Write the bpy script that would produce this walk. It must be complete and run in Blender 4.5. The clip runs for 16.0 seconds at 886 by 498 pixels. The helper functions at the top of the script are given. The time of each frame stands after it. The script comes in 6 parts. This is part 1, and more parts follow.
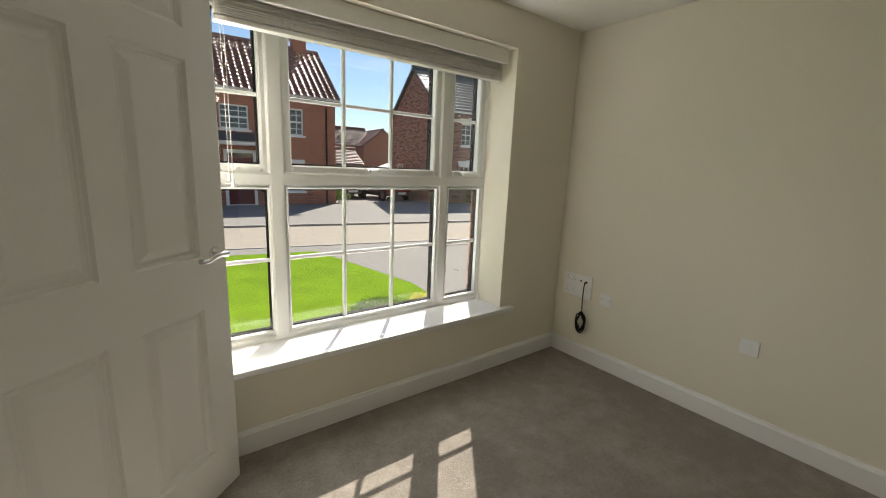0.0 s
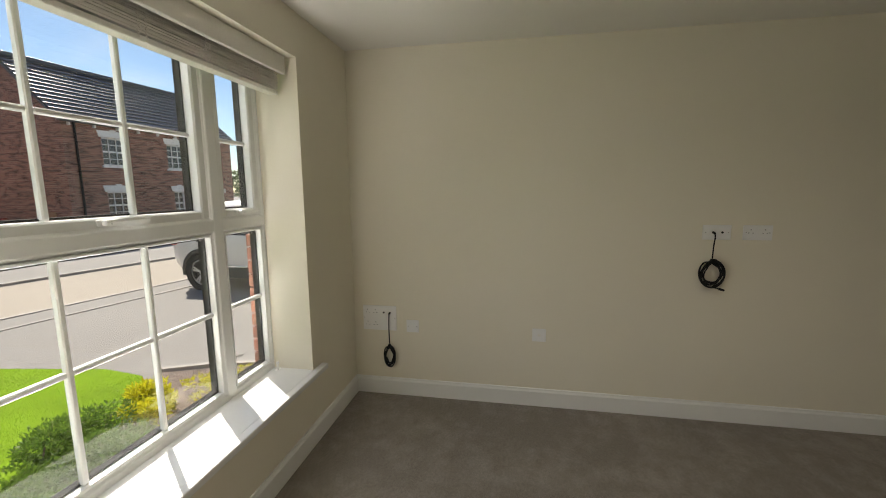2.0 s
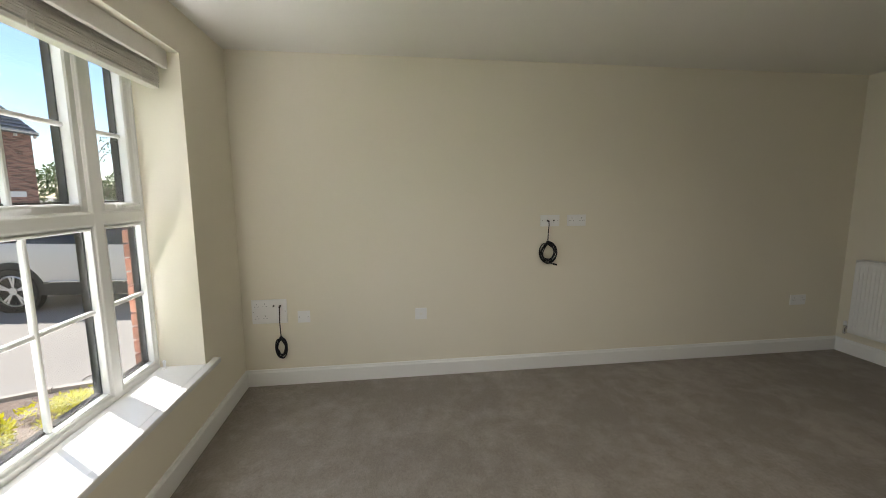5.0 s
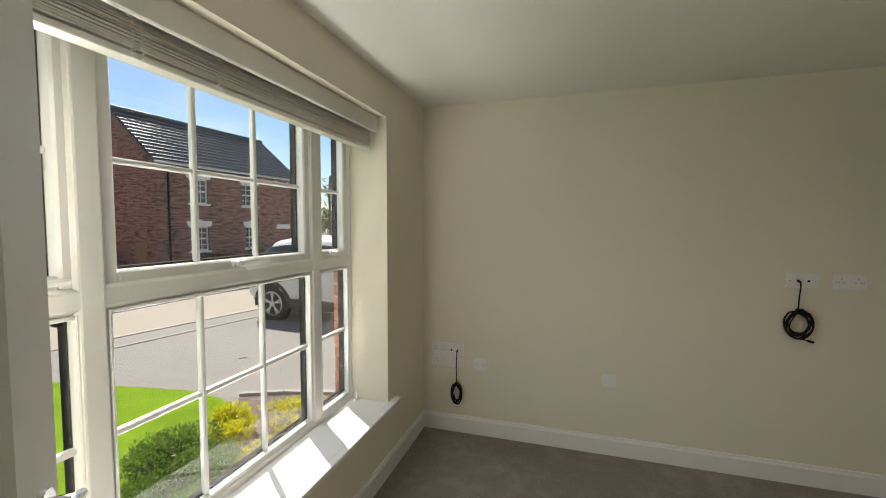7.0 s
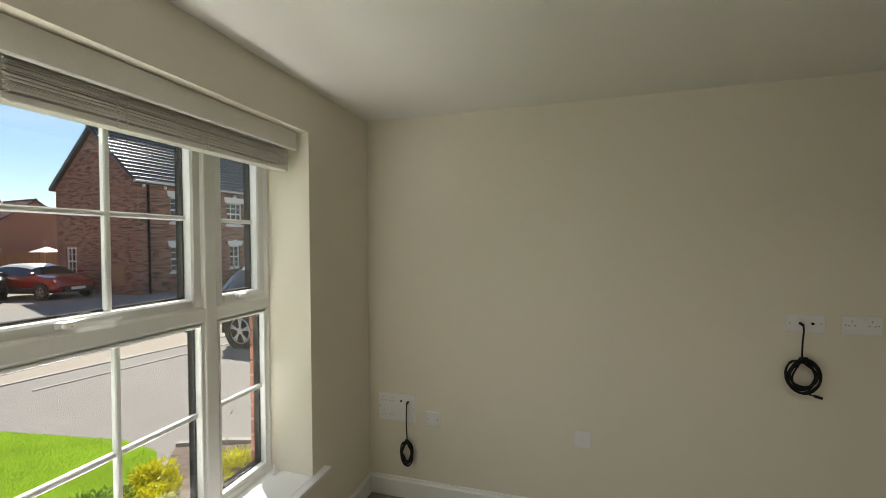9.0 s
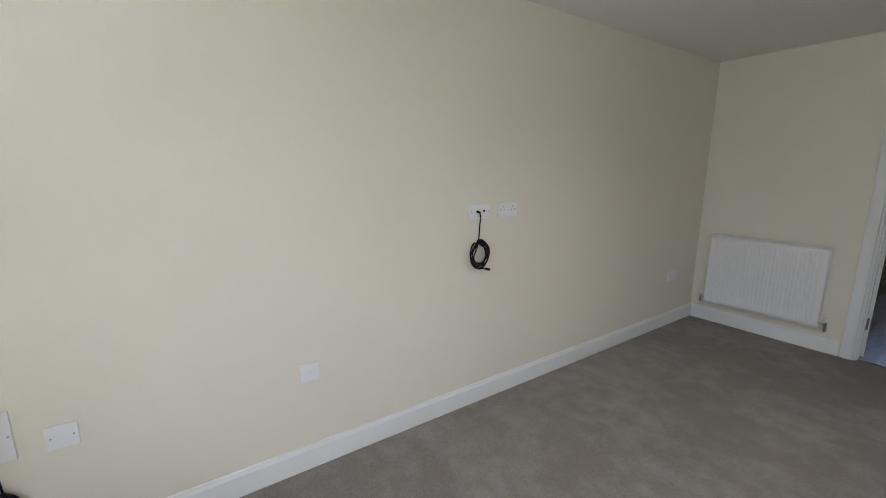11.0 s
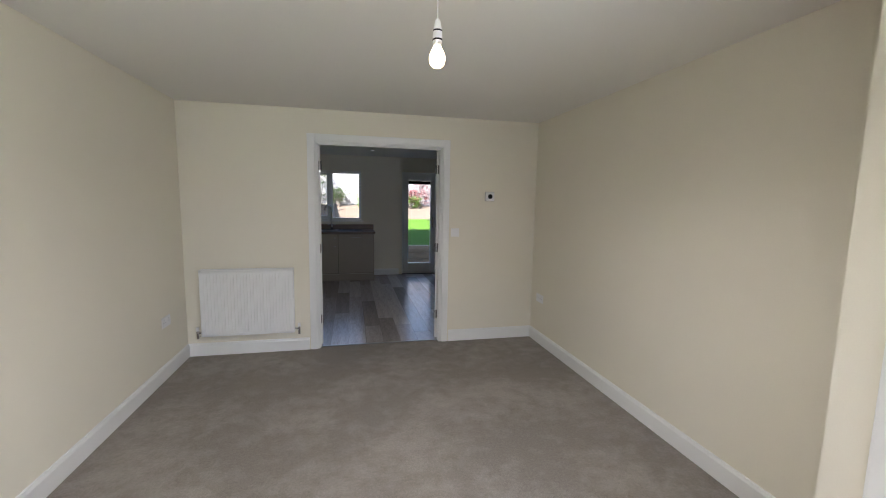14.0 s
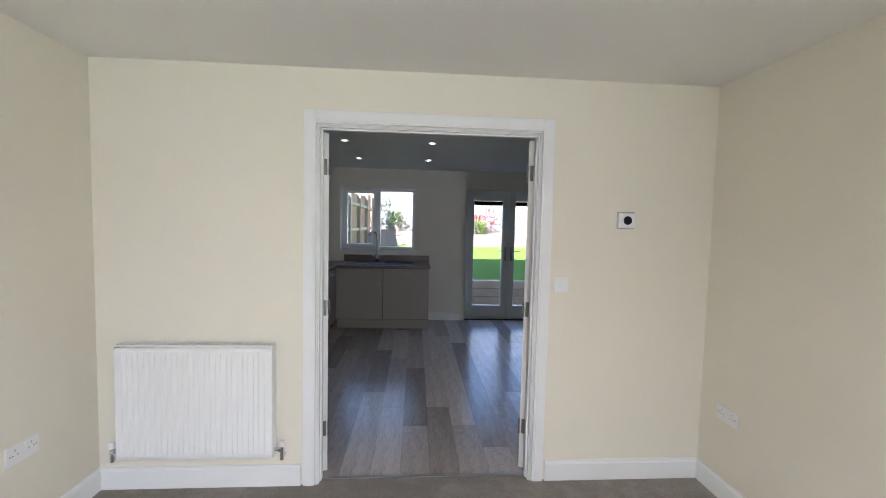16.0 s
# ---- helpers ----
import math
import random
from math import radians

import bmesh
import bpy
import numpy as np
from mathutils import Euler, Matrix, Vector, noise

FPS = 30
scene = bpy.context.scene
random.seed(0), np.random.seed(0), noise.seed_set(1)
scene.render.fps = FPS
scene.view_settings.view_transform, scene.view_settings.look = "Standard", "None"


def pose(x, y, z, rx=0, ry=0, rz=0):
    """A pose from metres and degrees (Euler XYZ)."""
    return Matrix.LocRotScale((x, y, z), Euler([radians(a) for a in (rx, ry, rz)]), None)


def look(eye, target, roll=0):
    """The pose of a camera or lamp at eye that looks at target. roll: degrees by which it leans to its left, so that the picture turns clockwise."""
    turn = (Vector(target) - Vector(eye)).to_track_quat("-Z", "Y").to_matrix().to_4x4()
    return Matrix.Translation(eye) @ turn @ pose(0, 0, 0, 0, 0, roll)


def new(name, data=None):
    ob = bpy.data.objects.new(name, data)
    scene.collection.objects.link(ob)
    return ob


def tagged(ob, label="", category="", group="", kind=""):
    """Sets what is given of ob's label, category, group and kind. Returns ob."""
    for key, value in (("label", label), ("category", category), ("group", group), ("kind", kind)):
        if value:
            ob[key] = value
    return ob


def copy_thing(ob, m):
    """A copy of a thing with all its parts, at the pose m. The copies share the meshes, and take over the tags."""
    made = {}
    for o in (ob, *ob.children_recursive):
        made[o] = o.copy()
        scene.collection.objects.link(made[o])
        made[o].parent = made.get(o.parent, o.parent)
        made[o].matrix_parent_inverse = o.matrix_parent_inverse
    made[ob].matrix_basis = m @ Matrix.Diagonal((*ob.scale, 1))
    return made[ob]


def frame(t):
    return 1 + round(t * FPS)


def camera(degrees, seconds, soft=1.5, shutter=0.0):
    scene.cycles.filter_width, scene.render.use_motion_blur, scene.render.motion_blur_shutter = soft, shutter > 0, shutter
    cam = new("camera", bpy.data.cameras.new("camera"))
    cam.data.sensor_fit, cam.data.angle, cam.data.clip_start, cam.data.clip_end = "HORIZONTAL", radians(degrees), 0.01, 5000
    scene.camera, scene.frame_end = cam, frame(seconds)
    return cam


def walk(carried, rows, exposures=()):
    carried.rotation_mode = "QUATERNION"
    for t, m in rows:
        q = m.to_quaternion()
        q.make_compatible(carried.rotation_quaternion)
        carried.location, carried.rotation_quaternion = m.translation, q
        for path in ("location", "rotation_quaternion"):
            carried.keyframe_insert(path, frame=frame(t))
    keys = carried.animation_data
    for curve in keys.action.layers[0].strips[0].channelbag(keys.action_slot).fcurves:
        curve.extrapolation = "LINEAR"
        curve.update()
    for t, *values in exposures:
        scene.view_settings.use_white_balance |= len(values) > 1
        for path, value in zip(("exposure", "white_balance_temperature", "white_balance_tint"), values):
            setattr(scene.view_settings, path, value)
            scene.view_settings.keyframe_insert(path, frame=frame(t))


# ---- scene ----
cam = camera(94.9, 16.0, soft=1.0)
PATH = [
    (0, (-2.548, -1.881, 1.361), (-1.362, -0.32, 0.965), 2.4),
    (0.5, (-2.484, -1.688, 1.41), (-1.134, -0.249, 1.086), 2.0),
    (1, (-2.444, -1.486, 1.448), (-0.877, -0.267, 1.209), 0.4),
    (1.5, (-2.473, -1.217, 1.441), (-0.66, -0.407, 1.204), -0.7),
    (2, (-2.598, -1.107, 1.422), (-0.651, -0.752, 1.134), -0.4),
    (2.5, (-2.787, -1.041, 1.403), (-0.822, -0.994, 1.032), 0.0),
    (3, (-2.903, -1.008, 1.387), (-0.952, -1.148, 0.971), 0.2),
    (3.2, (-2.918, -1.002, 1.376), (-0.972, -1.198, 0.958), 0.2),
    (5.3, (-2.945, -1.029, 1.371), (-0.975, -1.276, 1.127), -0.5),
    (5.5, (-2.938, -1.021, 1.38), (-0.959, -1.185, 1.144), -0.3),
    (6, (-2.923, -0.998, 1.432), (-0.938, -0.907, 1.205), 0.2),
    (6.5, (-2.882, -1.0, 1.46), (-0.923, -0.643, 1.276), 0.3),
    (7, (-2.752, -1.0, 1.467), (-0.844, -0.41, 1.356), 0.1),
    (7.5, (-2.655, -0.96, 1.528), (-0.795, -0.225, 1.526), -0.5),
    (8, (-2.623, -0.973, 1.576), (-0.797, -0.16, 1.651), -1.1),
    (8.5, (-2.489, -1.049, 1.559), (-0.639, -0.294, 1.618), -1.1),
    (9, (-2.298, -1.165, 1.559), (-0.38, -0.599, 1.524), -0.4),
    (9.2, (-2.268, -1.177, 1.545), (-0.315, -0.751, 1.474), -0.1),
    (11.3, (-1.646, -0.747, 1.394), (-0.228, -2.089, 0.963), -0.1),
    (11.5, (-1.559, -0.719, 1.39), (-0.307, -2.212, 0.937), -0.2),
    (12, (-1.366, -0.593, 1.395), (-0.68, -2.406, 0.903), -0.0),
    (12.5, (-1.319, -0.532, 1.393), (-1.153, -2.461, 0.892), 0.1),
    (13, (-1.334, -0.522, 1.397), (-1.548, -2.458, 0.941), 0.4),
    (13.5, (-1.358, -0.585, 1.425), (-1.777, -2.511, 1.084), 0.6),
    (14, (-1.481, -0.847, 1.475), (-1.922, -2.784, 1.241), 1.0),
    (14.5, (-1.582, -1.219, 1.468), (-1.926, -3.181, 1.288), 1.2),
    (15, (-1.606, -1.695, 1.471), (-1.857, -3.673, 1.317), 1.3),
    (15.5, (-1.701, -2.189, 1.485), (-1.869, -4.177, 1.355), 1.3),
    (16, (-1.696, -2.652, 1.484), (-1.832, -4.643, 1.364), 1.3),
]
walk(cam, [(t, look(eye, target, roll)) for t, eye, target, roll in PATH],
     exposures=[(0.0, 0.86, 6800, 8), (1.5, 0.78, 6850, 8), (2.5, 1.04, 6900, 10), (3.2, 1.2, 6750, 10), (5.3, 1.36, 6450, 10), (6.0, 1.17, 6600, 10),
                (7.0, 0.9, 6800, 8), (9.2, 0.86, 6700, 7), (11.3, 2.1, 5550, 14), (12.5, 2.35, 5520, 13), (14.0, 2.52, 5800, 15), (16.0, 3.3, 5600, 16)])

# ---- world, sun, lamps ----
SUN_WAY = Vector((0.607, 0.795, 0.835)).normalized()
world = bpy.data.worlds.new("sky")
scene.world = world
world.use_nodes = True
wn = world.node_tree.nodes
sky = wn.new("ShaderNodeTexSky")
sky.sky_type = "NISHITA"
sky.sun_disc = False
sky.sun_elevation = math.asin(SUN_WAY.z)
sky.sun_rotation = math.atan2(SUN_WAY.x, SUN_WAY.y)
sky.air_density, sky.dust_density, sky.ozone_density = 1.0, 0.05, 3.0
wl = world.node_tree.links
wtc, wmap, wno, wramp, wmix = (wn.new("ShaderNodeTexCoord"), wn.new("ShaderNodeMapping"), wn.new("ShaderNodeTexNoise"), wn.new("ShaderNodeValToRGB"), wn.new("ShaderNodeMix"))
wmap.inputs["Rotation"].default_value = (0.35, 0.2, 0.5)
wmap.inputs["Scale"].default_value = (1.2, 2.2, 9.0)
wno.inputs["Scale"].default_value, wno.inputs["Detail"].default_value, wno.inputs["Distortion"].default_value = 1.6, 6, 0.6
wramp.color_ramp.elements[0].position, wramp.color_ramp.elements[1].position = 0.52, 0.86
wramp.color_ramp.elements[1].color = (0.5, 0.5, 0.5, 1)
wmix.data_type = "RGBA"
wmix.inputs["B"].default_value = (9.0, 9.3, 9.6, 1)
wl.new(wtc.outputs["Generated"], wmap.inputs["Vector"])
wl.new(wmap.outputs[0], wno.inputs["Vector"])
wl.new(wno.outputs["Fac"], wramp.inputs["Fac"])
wl.new(wramp.outputs[0], wmix.inputs["Factor"])
wl.new(sky.outputs[0], wmix.inputs["A"])
wl.new(wmix.outputs["Result"], wn["Background"].inputs[0])
wn["Background"].inputs[1].default_value = 0.075
sun = new("sun", bpy.data.lights.new("sun", "SUN"))
sun.data.energy, sun.data.angle, sun.data.color = 5.0, radians(0.55), (1.0, 0.95, 0.87)
sun.matrix_world = look(SUN_WAY * 40, (0, 0, 0))
# added unseen lamp over the window head; stands in for sky light
front_sky_fill = new("front_window_sky_fill", bpy.data.lights.new("front_window_sky_fill", "AREA"))
front_sky_fill.data.shape, front_sky_fill.data.size, front_sky_fill.data.size_y = "RECTANGLE", 1.8, 1.2
front_sky_fill.data.energy, front_sky_fill.data.color = 16.0, (0.98, 0.98, 1.0)
front_sky_fill.matrix_world = look((-1.45, 0.95, 2.75), (-1.45, -1.3, 0.9))
# added strip lamp, hidden in the left reveal, to brighten the room's walls
side_sky_fill = new("reveal_sky_fill", bpy.data.lights.new("reveal_sky_fill", "AREA"))
side_sky_fill.data.shape, side_sky_fill.data.size, side_sky_fill.data.size_y = "RECTANGLE", 0.11, 1.35
side_sky_fill.data.energy, side_sky_fill.data.color = 4.4, (0.98, 0.98, 1.0)
side_sky_fill.matrix_world = look((-2.235, 0.115, 1.2), (-1.42, -4.4, 1.38))
# added unseen lamp below the sill; stands in for light off the sunlit ground
low_bounce_fill = new("window_foot_bounce_fill", bpy.data.lights.new("window_foot_bounce_fill", "AREA"))
low_bounce_fill.data.shape, low_bounce_fill.data.size, low_bounce_fill.data.size_y = "RECTANGLE", 1.7, 0.2
low_bounce_fill.data.energy, low_bounce_fill.data.color = 19.0, (0.98, 0.99, 1.0)
low_bounce_fill.matrix_world = look((-1.45, 0.52, 0.09), (-1.45, 0.1, 1.3))
# added lamp for the hall's daylight, set in an unseen, invented front doorway
hall_fill = new("hall_fill_lamp", bpy.data.lights.new("hall_fill_lamp", "AREA"))
hall_fill.data.shape, hall_fill.data.size, hall_fill.data.size_y = "RECTANGLE", 0.6, 1.4
hall_fill.data.energy, hall_fill.data.color = 2.2, (1.0, 0.99, 0.97)
hall_fill.matrix_world = look((-3.65, 0.06, 1.2), (-3.45, -2.0, 0.9))
bulb_lamp = new("ceiling_bulb_light", bpy.data.lights.new("ceiling_bulb_light", "SPOT"))
bulb_lamp.data.energy, bulb_lamp.data.color, bulb_lamp.data.shadow_soft_size = 11.0, (1.0, 0.92, 0.81), 0.03
bulb_lamp.data.spot_size, bulb_lamp.data.spot_blend = radians(176), 1.0
bulb_lamp.location = (-1.812, -2.46, 1.945)

# ---- room measures ----
W, L, H = 3.415, 4.915, 2.305          # living room: width, length, height
PX, PY = -2.945, -1.765                # hall partition: face and its outer corner
WX0, WX1, WZ0, WZ1 = -2.285, -0.608, 0.43, 2.085
MULL_L, MULL_R = -1.977, -0.954        # window mullions
DX0, DX1, DZ = -2.405, -1.145, 2.018     # kitchen doorway
KY = -8.90                             # kitchen back wall
KW = -4.70                             # kitchen west wall


# ---- helpers of this scene ----
def box(bm, x0, y0, z0, x1, y1, z1, bev=0.0, seg=1):
    r = bmesh.ops.create_cube(bm, size=1.0)
    vs = r["verts"]
    bmesh.ops.scale(bm, vec=(abs(x1 - x0), abs(y1 - y0), abs(z1 - z0)), verts=vs)
    bmesh.ops.translate(bm, vec=((x0 + x1) / 2, (y0 + y1) / 2, (z0 + z1) / 2), verts=vs)
    if bev:
        es = list({e for v in vs for e in v.link_edges})
        bmesh.ops.bevel(bm, geom=es, offset=bev, segments=seg, profile=0.5, affect="EDGES")


def cyl(bm, p, q, r0, r1=None, n=16, caps=True):
    p, q = Vector(p), Vector(q)
    m = Matrix.Translation((p + q) / 2) @ (q - p).to_track_quat("Z", "Y").to_matrix().to_4x4()
    bmesh.ops.create_cone(bm, cap_ends=caps, segments=n, radius1=r0, radius2=r0 if r1 is None else r1,
                          depth=(q - p).length, matrix=m)


def mesh_of(name, bm, material, smooth=False):
    me = bpy.data.meshes.new(name)
    bmesh.ops.recalc_face_normals(bm, faces=bm.faces[:])
    bm.to_mesh(me)
    bm.free()
    if smooth:
        me.polygons.foreach_set("use_smooth", [True] * len(me.polygons))
    for m in (material if isinstance(material, (list, tuple)) else [material]):
        me.materials.append(m)
    return me


def part(name, bm, material, parent, label="", smooth=False):
    ob = new(name, mesh_of(name, bm, material, smooth))
    ob.parent = parent
    if label:
        tagged(ob, label)
    return ob


def solid(name, bm, material, label="", category="", group="", kind="", smooth=False):
    return tagged(new(name, mesh_of(name, bm, material, smooth)), label, category, group, kind)


def thing(name, label, category, at=None, group="", kind=""):
    ob = tagged(new(name), label, category, group, kind)
    ob.empty_display_size = 0.05
    if at is not None:
        ob.matrix_world = at
    return ob


def tube(pts, r, res=6, cyclic=False, order=4):
    cu = bpy.data.curves.new("tube", "CURVE")
    cu.dimensions, cu.bevel_depth, cu.bevel_resolution, cu.resolution_u = "3D", r, 2, res
    sp = cu.splines.new("NURBS")
    sp.points.add(len(pts) - 1)
    for p, c in zip(sp.points, pts):
        p.co = (*c, 1)
    sp.order_u, sp.use_endpoint_u, sp.use_cyclic_u = order, True, cyclic
    cu.use_fill_caps = True
    ob = bpy.data.objects.new("tube", cu)
    me = bpy.data.meshes.new_from_object(ob)
    bm = bmesh.new()
    bm.from_mesh(me)
    bpy.data.objects.remove(ob)
    bpy.data.meshes.remove(me)
    return bm


def extrude_profile(bm, prof, p, q, up=(0, 0, 1)):
    """A bar from p to q; prof gives (out, up) pairs, out is to the right of the way p->q."""
    p, q, up = Vector(p), Vector(q), Vector(up)
    out = (q - p).normalized().cross(up)
    a = [bm.verts.new(p + out * u + up * v) for u, v in prof]
    b = [bm.verts.new(q + out * u + up * v) for u, v in prof]
    n = len(prof)
    for i in range(n):
        bm.faces.new((a[i], a[(i + 1) % n], b[(i + 1) % n], b[i]))
    bm.faces.new(a[::-1])
    bm.faces.new(b)


# ---- materials ----
def material(name, color, rough=0.5, metal=0.0, var=0.06, scale=3.0, fine=60.0, bump=0.0, bump_scale=None,
             spec=0.5, rand=0.0, coat=0.0, bump_dist=0.01):
    m = bpy.data.materials.new(name)
    m.use_nodes = True
    nt = m.node_tree
    ns, ln = nt.nodes, nt.links
    b = ns["Principled BSDF"]
    b.inputs["Roughness"].default_value, b.inputs["Metallic"].default_value = rough, metal
    b.inputs["Specular IOR Level"].default_value = spec
    b.inputs["Coat Weight"].default_value = coat
    co = ns.new("ShaderNodeTexCoord")
    n1, n2 = ns.new("ShaderNodeTexNoise"), ns.new("ShaderNodeTexNoise")
    n1.inputs["Scale"].default_value, n2.inputs["Scale"].default_value = scale, fine
    n1.inputs["Detail"].default_value = n2.inputs["Detail"].default_value = 4
    for n in (n1, n2):
        ln.new(co.outputs["Object"], n.inputs["Vector"])
    add = ns.new("ShaderNodeMath")
    add.operation = "ADD"
    ln.new(n1.outputs["Fac"], add.inputs[0])
    ln.new(n2.outputs["Fac"], add.inputs[1])
    mr = ns.new("ShaderNodeMapRange")
    mr.inputs["From Min"].default_value, mr.inputs["From Max"].default_value = 0.5, 1.5
    mr.inputs["To Min"].default_value, mr.inputs["To Max"].default_value = 1 - var, 1 + var
    ln.new(add.outputs[0], mr.inputs["Value"])
    val = mr.outputs[0]
    if rand:
        oi = ns.new("ShaderNodeObjectInfo")
        r = ns.new("ShaderNodeMapRange")
        r.inputs["To Min"].default_value, r.inputs["To Max"].default_value = 1 - rand, 1 + rand
        ln.new(oi.outputs["Random"], r.inputs["Value"])
        mu = ns.new("ShaderNodeMath")
        mu.operation = "MULTIPLY"
        ln.new(val, mu.inputs[0])
        ln.new(r.outputs[0], mu.inputs[1])
        val = mu.outputs[0]
    hsv = ns.new("ShaderNodeHueSaturation")
    hsv.inputs["Color"].default_value = (*color, 1)
    ln.new(val, hsv.inputs["Value"])
    ln.new(hsv.outputs[0], b.inputs["Base Color"])
    if bump:
        bp = ns.new("ShaderNodeBump")
        bp.inputs["Strength"].default_value, bp.inputs["Distance"].default_value = bump, bump_dist
        n3 = ns.new("ShaderNodeTexNoise")
        n3.inputs["Scale"].default_value = bump_scale or fine
        n3.inputs["Detail"].default_value = 3
        ln.new(co.outputs["Object"], n3.inputs["Vector"])
        ln.new(n3.outputs["Fac"], bp.inputs["Height"])
        ln.new(bp.outputs[0], b.inputs["Normal"])
    return m


def glass_material(name, tint=(1, 1, 1)):
    m = bpy.data.materials.new(name)
    m.use_nodes = True
    ns, ln = m.node_tree.nodes, m.node_tree.links
    ns.remove(ns["Principled BSDF"])
    tr, gl, mix, lw = (ns.new("ShaderNodeBsdfTransparent"), ns.new("ShaderNodeBsdfGlossy"),
                       ns.new("ShaderNodeMixShader"), ns.new("ShaderNodeLayerWeight"))
    tr.inputs[0].default_value = (*tint, 1)
    gl.inputs["Roughness"].default_value = 0.02
    pw, mr = ns.new("ShaderNodeMath"), ns.new("ShaderNodeMapRange")
    pw.operation = "POWER"
    pw.inputs[1].default_value = 5.0
    lw.inputs[0].default_value = 0.5
    mr.inputs["To Min"].default_value, mr.inputs["To Max"].default_value = 0.07, 0.8
    ln.new(lw.outputs["Facing"], pw.inputs[0])
    ln.new(pw.outputs[0], mr.inputs["Value"])
    ln.new(mr.outputs[0], mix.inputs[0])
    ln.new(tr.outputs[0], mix.inputs[1])
    ln.new(gl.outputs[0], mix.inputs[2])
    ln.new(mix.outputs[0], ns["Material Output"].inputs[0])
    return m


def glow_material(name, color, strength):
    m = bpy.data.materials.new(name)
    m.use_nodes = True
    b = m.node_tree.nodes["Principled BSDF"]
    b.inputs["Base Color"].default_value = (0.9, 0.9, 0.88, 1)
    b.inputs["Emission Color"].default_value = (*color, 1)
    b.inputs["Emission Strength"].default_value = strength
    return m


def brick_material(name, c1, c2, mortar, scale=1.0, dark=0.7):
    m = bpy.data.materials.new(name)
    m.use_nodes = True
    ns, ln = m.node_tree.nodes, m.node_tree.links
    b = ns["Principled BSDF"]
    b.inputs["Roughness"].default_value = 0.85
    co, geo = ns.new("ShaderNodeTexCoord"), ns.new("ShaderNodeNewGeometry")
    # wall coordinate: distance along the wall, and height
    sep, sepn = ns.new("ShaderNodeSeparateXYZ"), ns.new("ShaderNodeSeparateXYZ")
    ln.new(co.outputs["Object"], sep.inputs[0])
    tc = ns.new("ShaderNodeVectorTransform")
    tc.vector_type, tc.convert_from, tc.convert_to = "NORMAL", "WORLD", "OBJECT"
    ln.new(geo.outputs["True Normal"], tc.inputs[0])
    ln.new(tc.outputs[0], sepn.inputs[0])
    ab = ns.new("ShaderNodeMath")
    ab.operation = "ABSOLUTE"
    ln.new(sepn.outputs["X"], ab.inputs[0])
    gt = ns.new("ShaderNodeMath")
    gt.operation = "GREATER_THAN"
    gt.inputs[1].default_value = 0.5
    ln.new(ab.outputs[0], gt.inputs[0])
    mixu = ns.new("ShaderNodeMix")
    ln.new(gt.outputs[0], mixu.inputs["Factor"])
    ln.new(sep.outputs["X"], mixu.inputs["A"])
    ln.new(sep.outputs["Y"], mixu.inputs["B"])
    comb = ns.new("ShaderNodeCombineXYZ")
    ln.new(mixu.outputs["Result"], comb.inputs["X"])
    ln.new(sep.outputs["Z"], comb.inputs["Y"])
    br = ns.new("ShaderNodeTexBrick")
    br.inputs["Scale"].default_value = scale
    br.inputs["Color1"].default_value, br.inputs["Color2"].default_value = (*c1, 1), (*c2, 1)
    br.inputs["Mortar"].default_value = (*mortar, 1)
    br.inputs["Brick Width"].default_value, br.inputs["Row Height"].default_value = 0.225, 0.075
    br.inputs["Mortar Size"].default_value, br.inputs["Mortar Smooth"].default_value = 0.006, 0.3
    br.inputs["Bias"].default_value = -0.35
    ln.new(comb.outputs[0], br.inputs["Vector"])
    no = ns.new("ShaderNodeTexNoise")
    no.inputs["Scale"].default_value, no.inputs["Detail"].default_value = 1.0, 5
    st = ns.new("ShaderNodeMapping")
    st.inputs["Scale"].default_value = (2.2, 8.5, 1.0)
    ln.new(comb.outputs[0], st.inputs["Vector"])
    ln.new(st.outputs[0], no.inputs["Vector"])
    hsv = ns.new("ShaderNodeHueSaturation")
    mr = ns.new("ShaderNodeMapRange")
    mr.inputs["From Min"].default_value, mr.inputs["From Max"].default_value = 0.36, 0.55
    mr.inputs["To Min"].default_value, mr.inputs["To Max"].default_value = dark, 1.12
    ln.new(no.outputs["Fac"], mr.inputs["Value"])
    ln.new(mr.outputs[0], hsv.inputs["Value"])
    ln.new(br.outputs["Color"], hsv.inputs["Color"])
    ln.new(hsv.outputs[0], b.inputs["Base Color"])
    bp = ns.new("ShaderNodeBump")
    bp.inputs["Strength"].default_value, bp.inputs["Distance"].default_value = 0.6, 0.008
    bp.invert = True
    ln.new(br.outputs["Fac"], bp.inputs["Height"])
    ln.new(bp.outputs[0], b.inputs["Normal"])
    return m


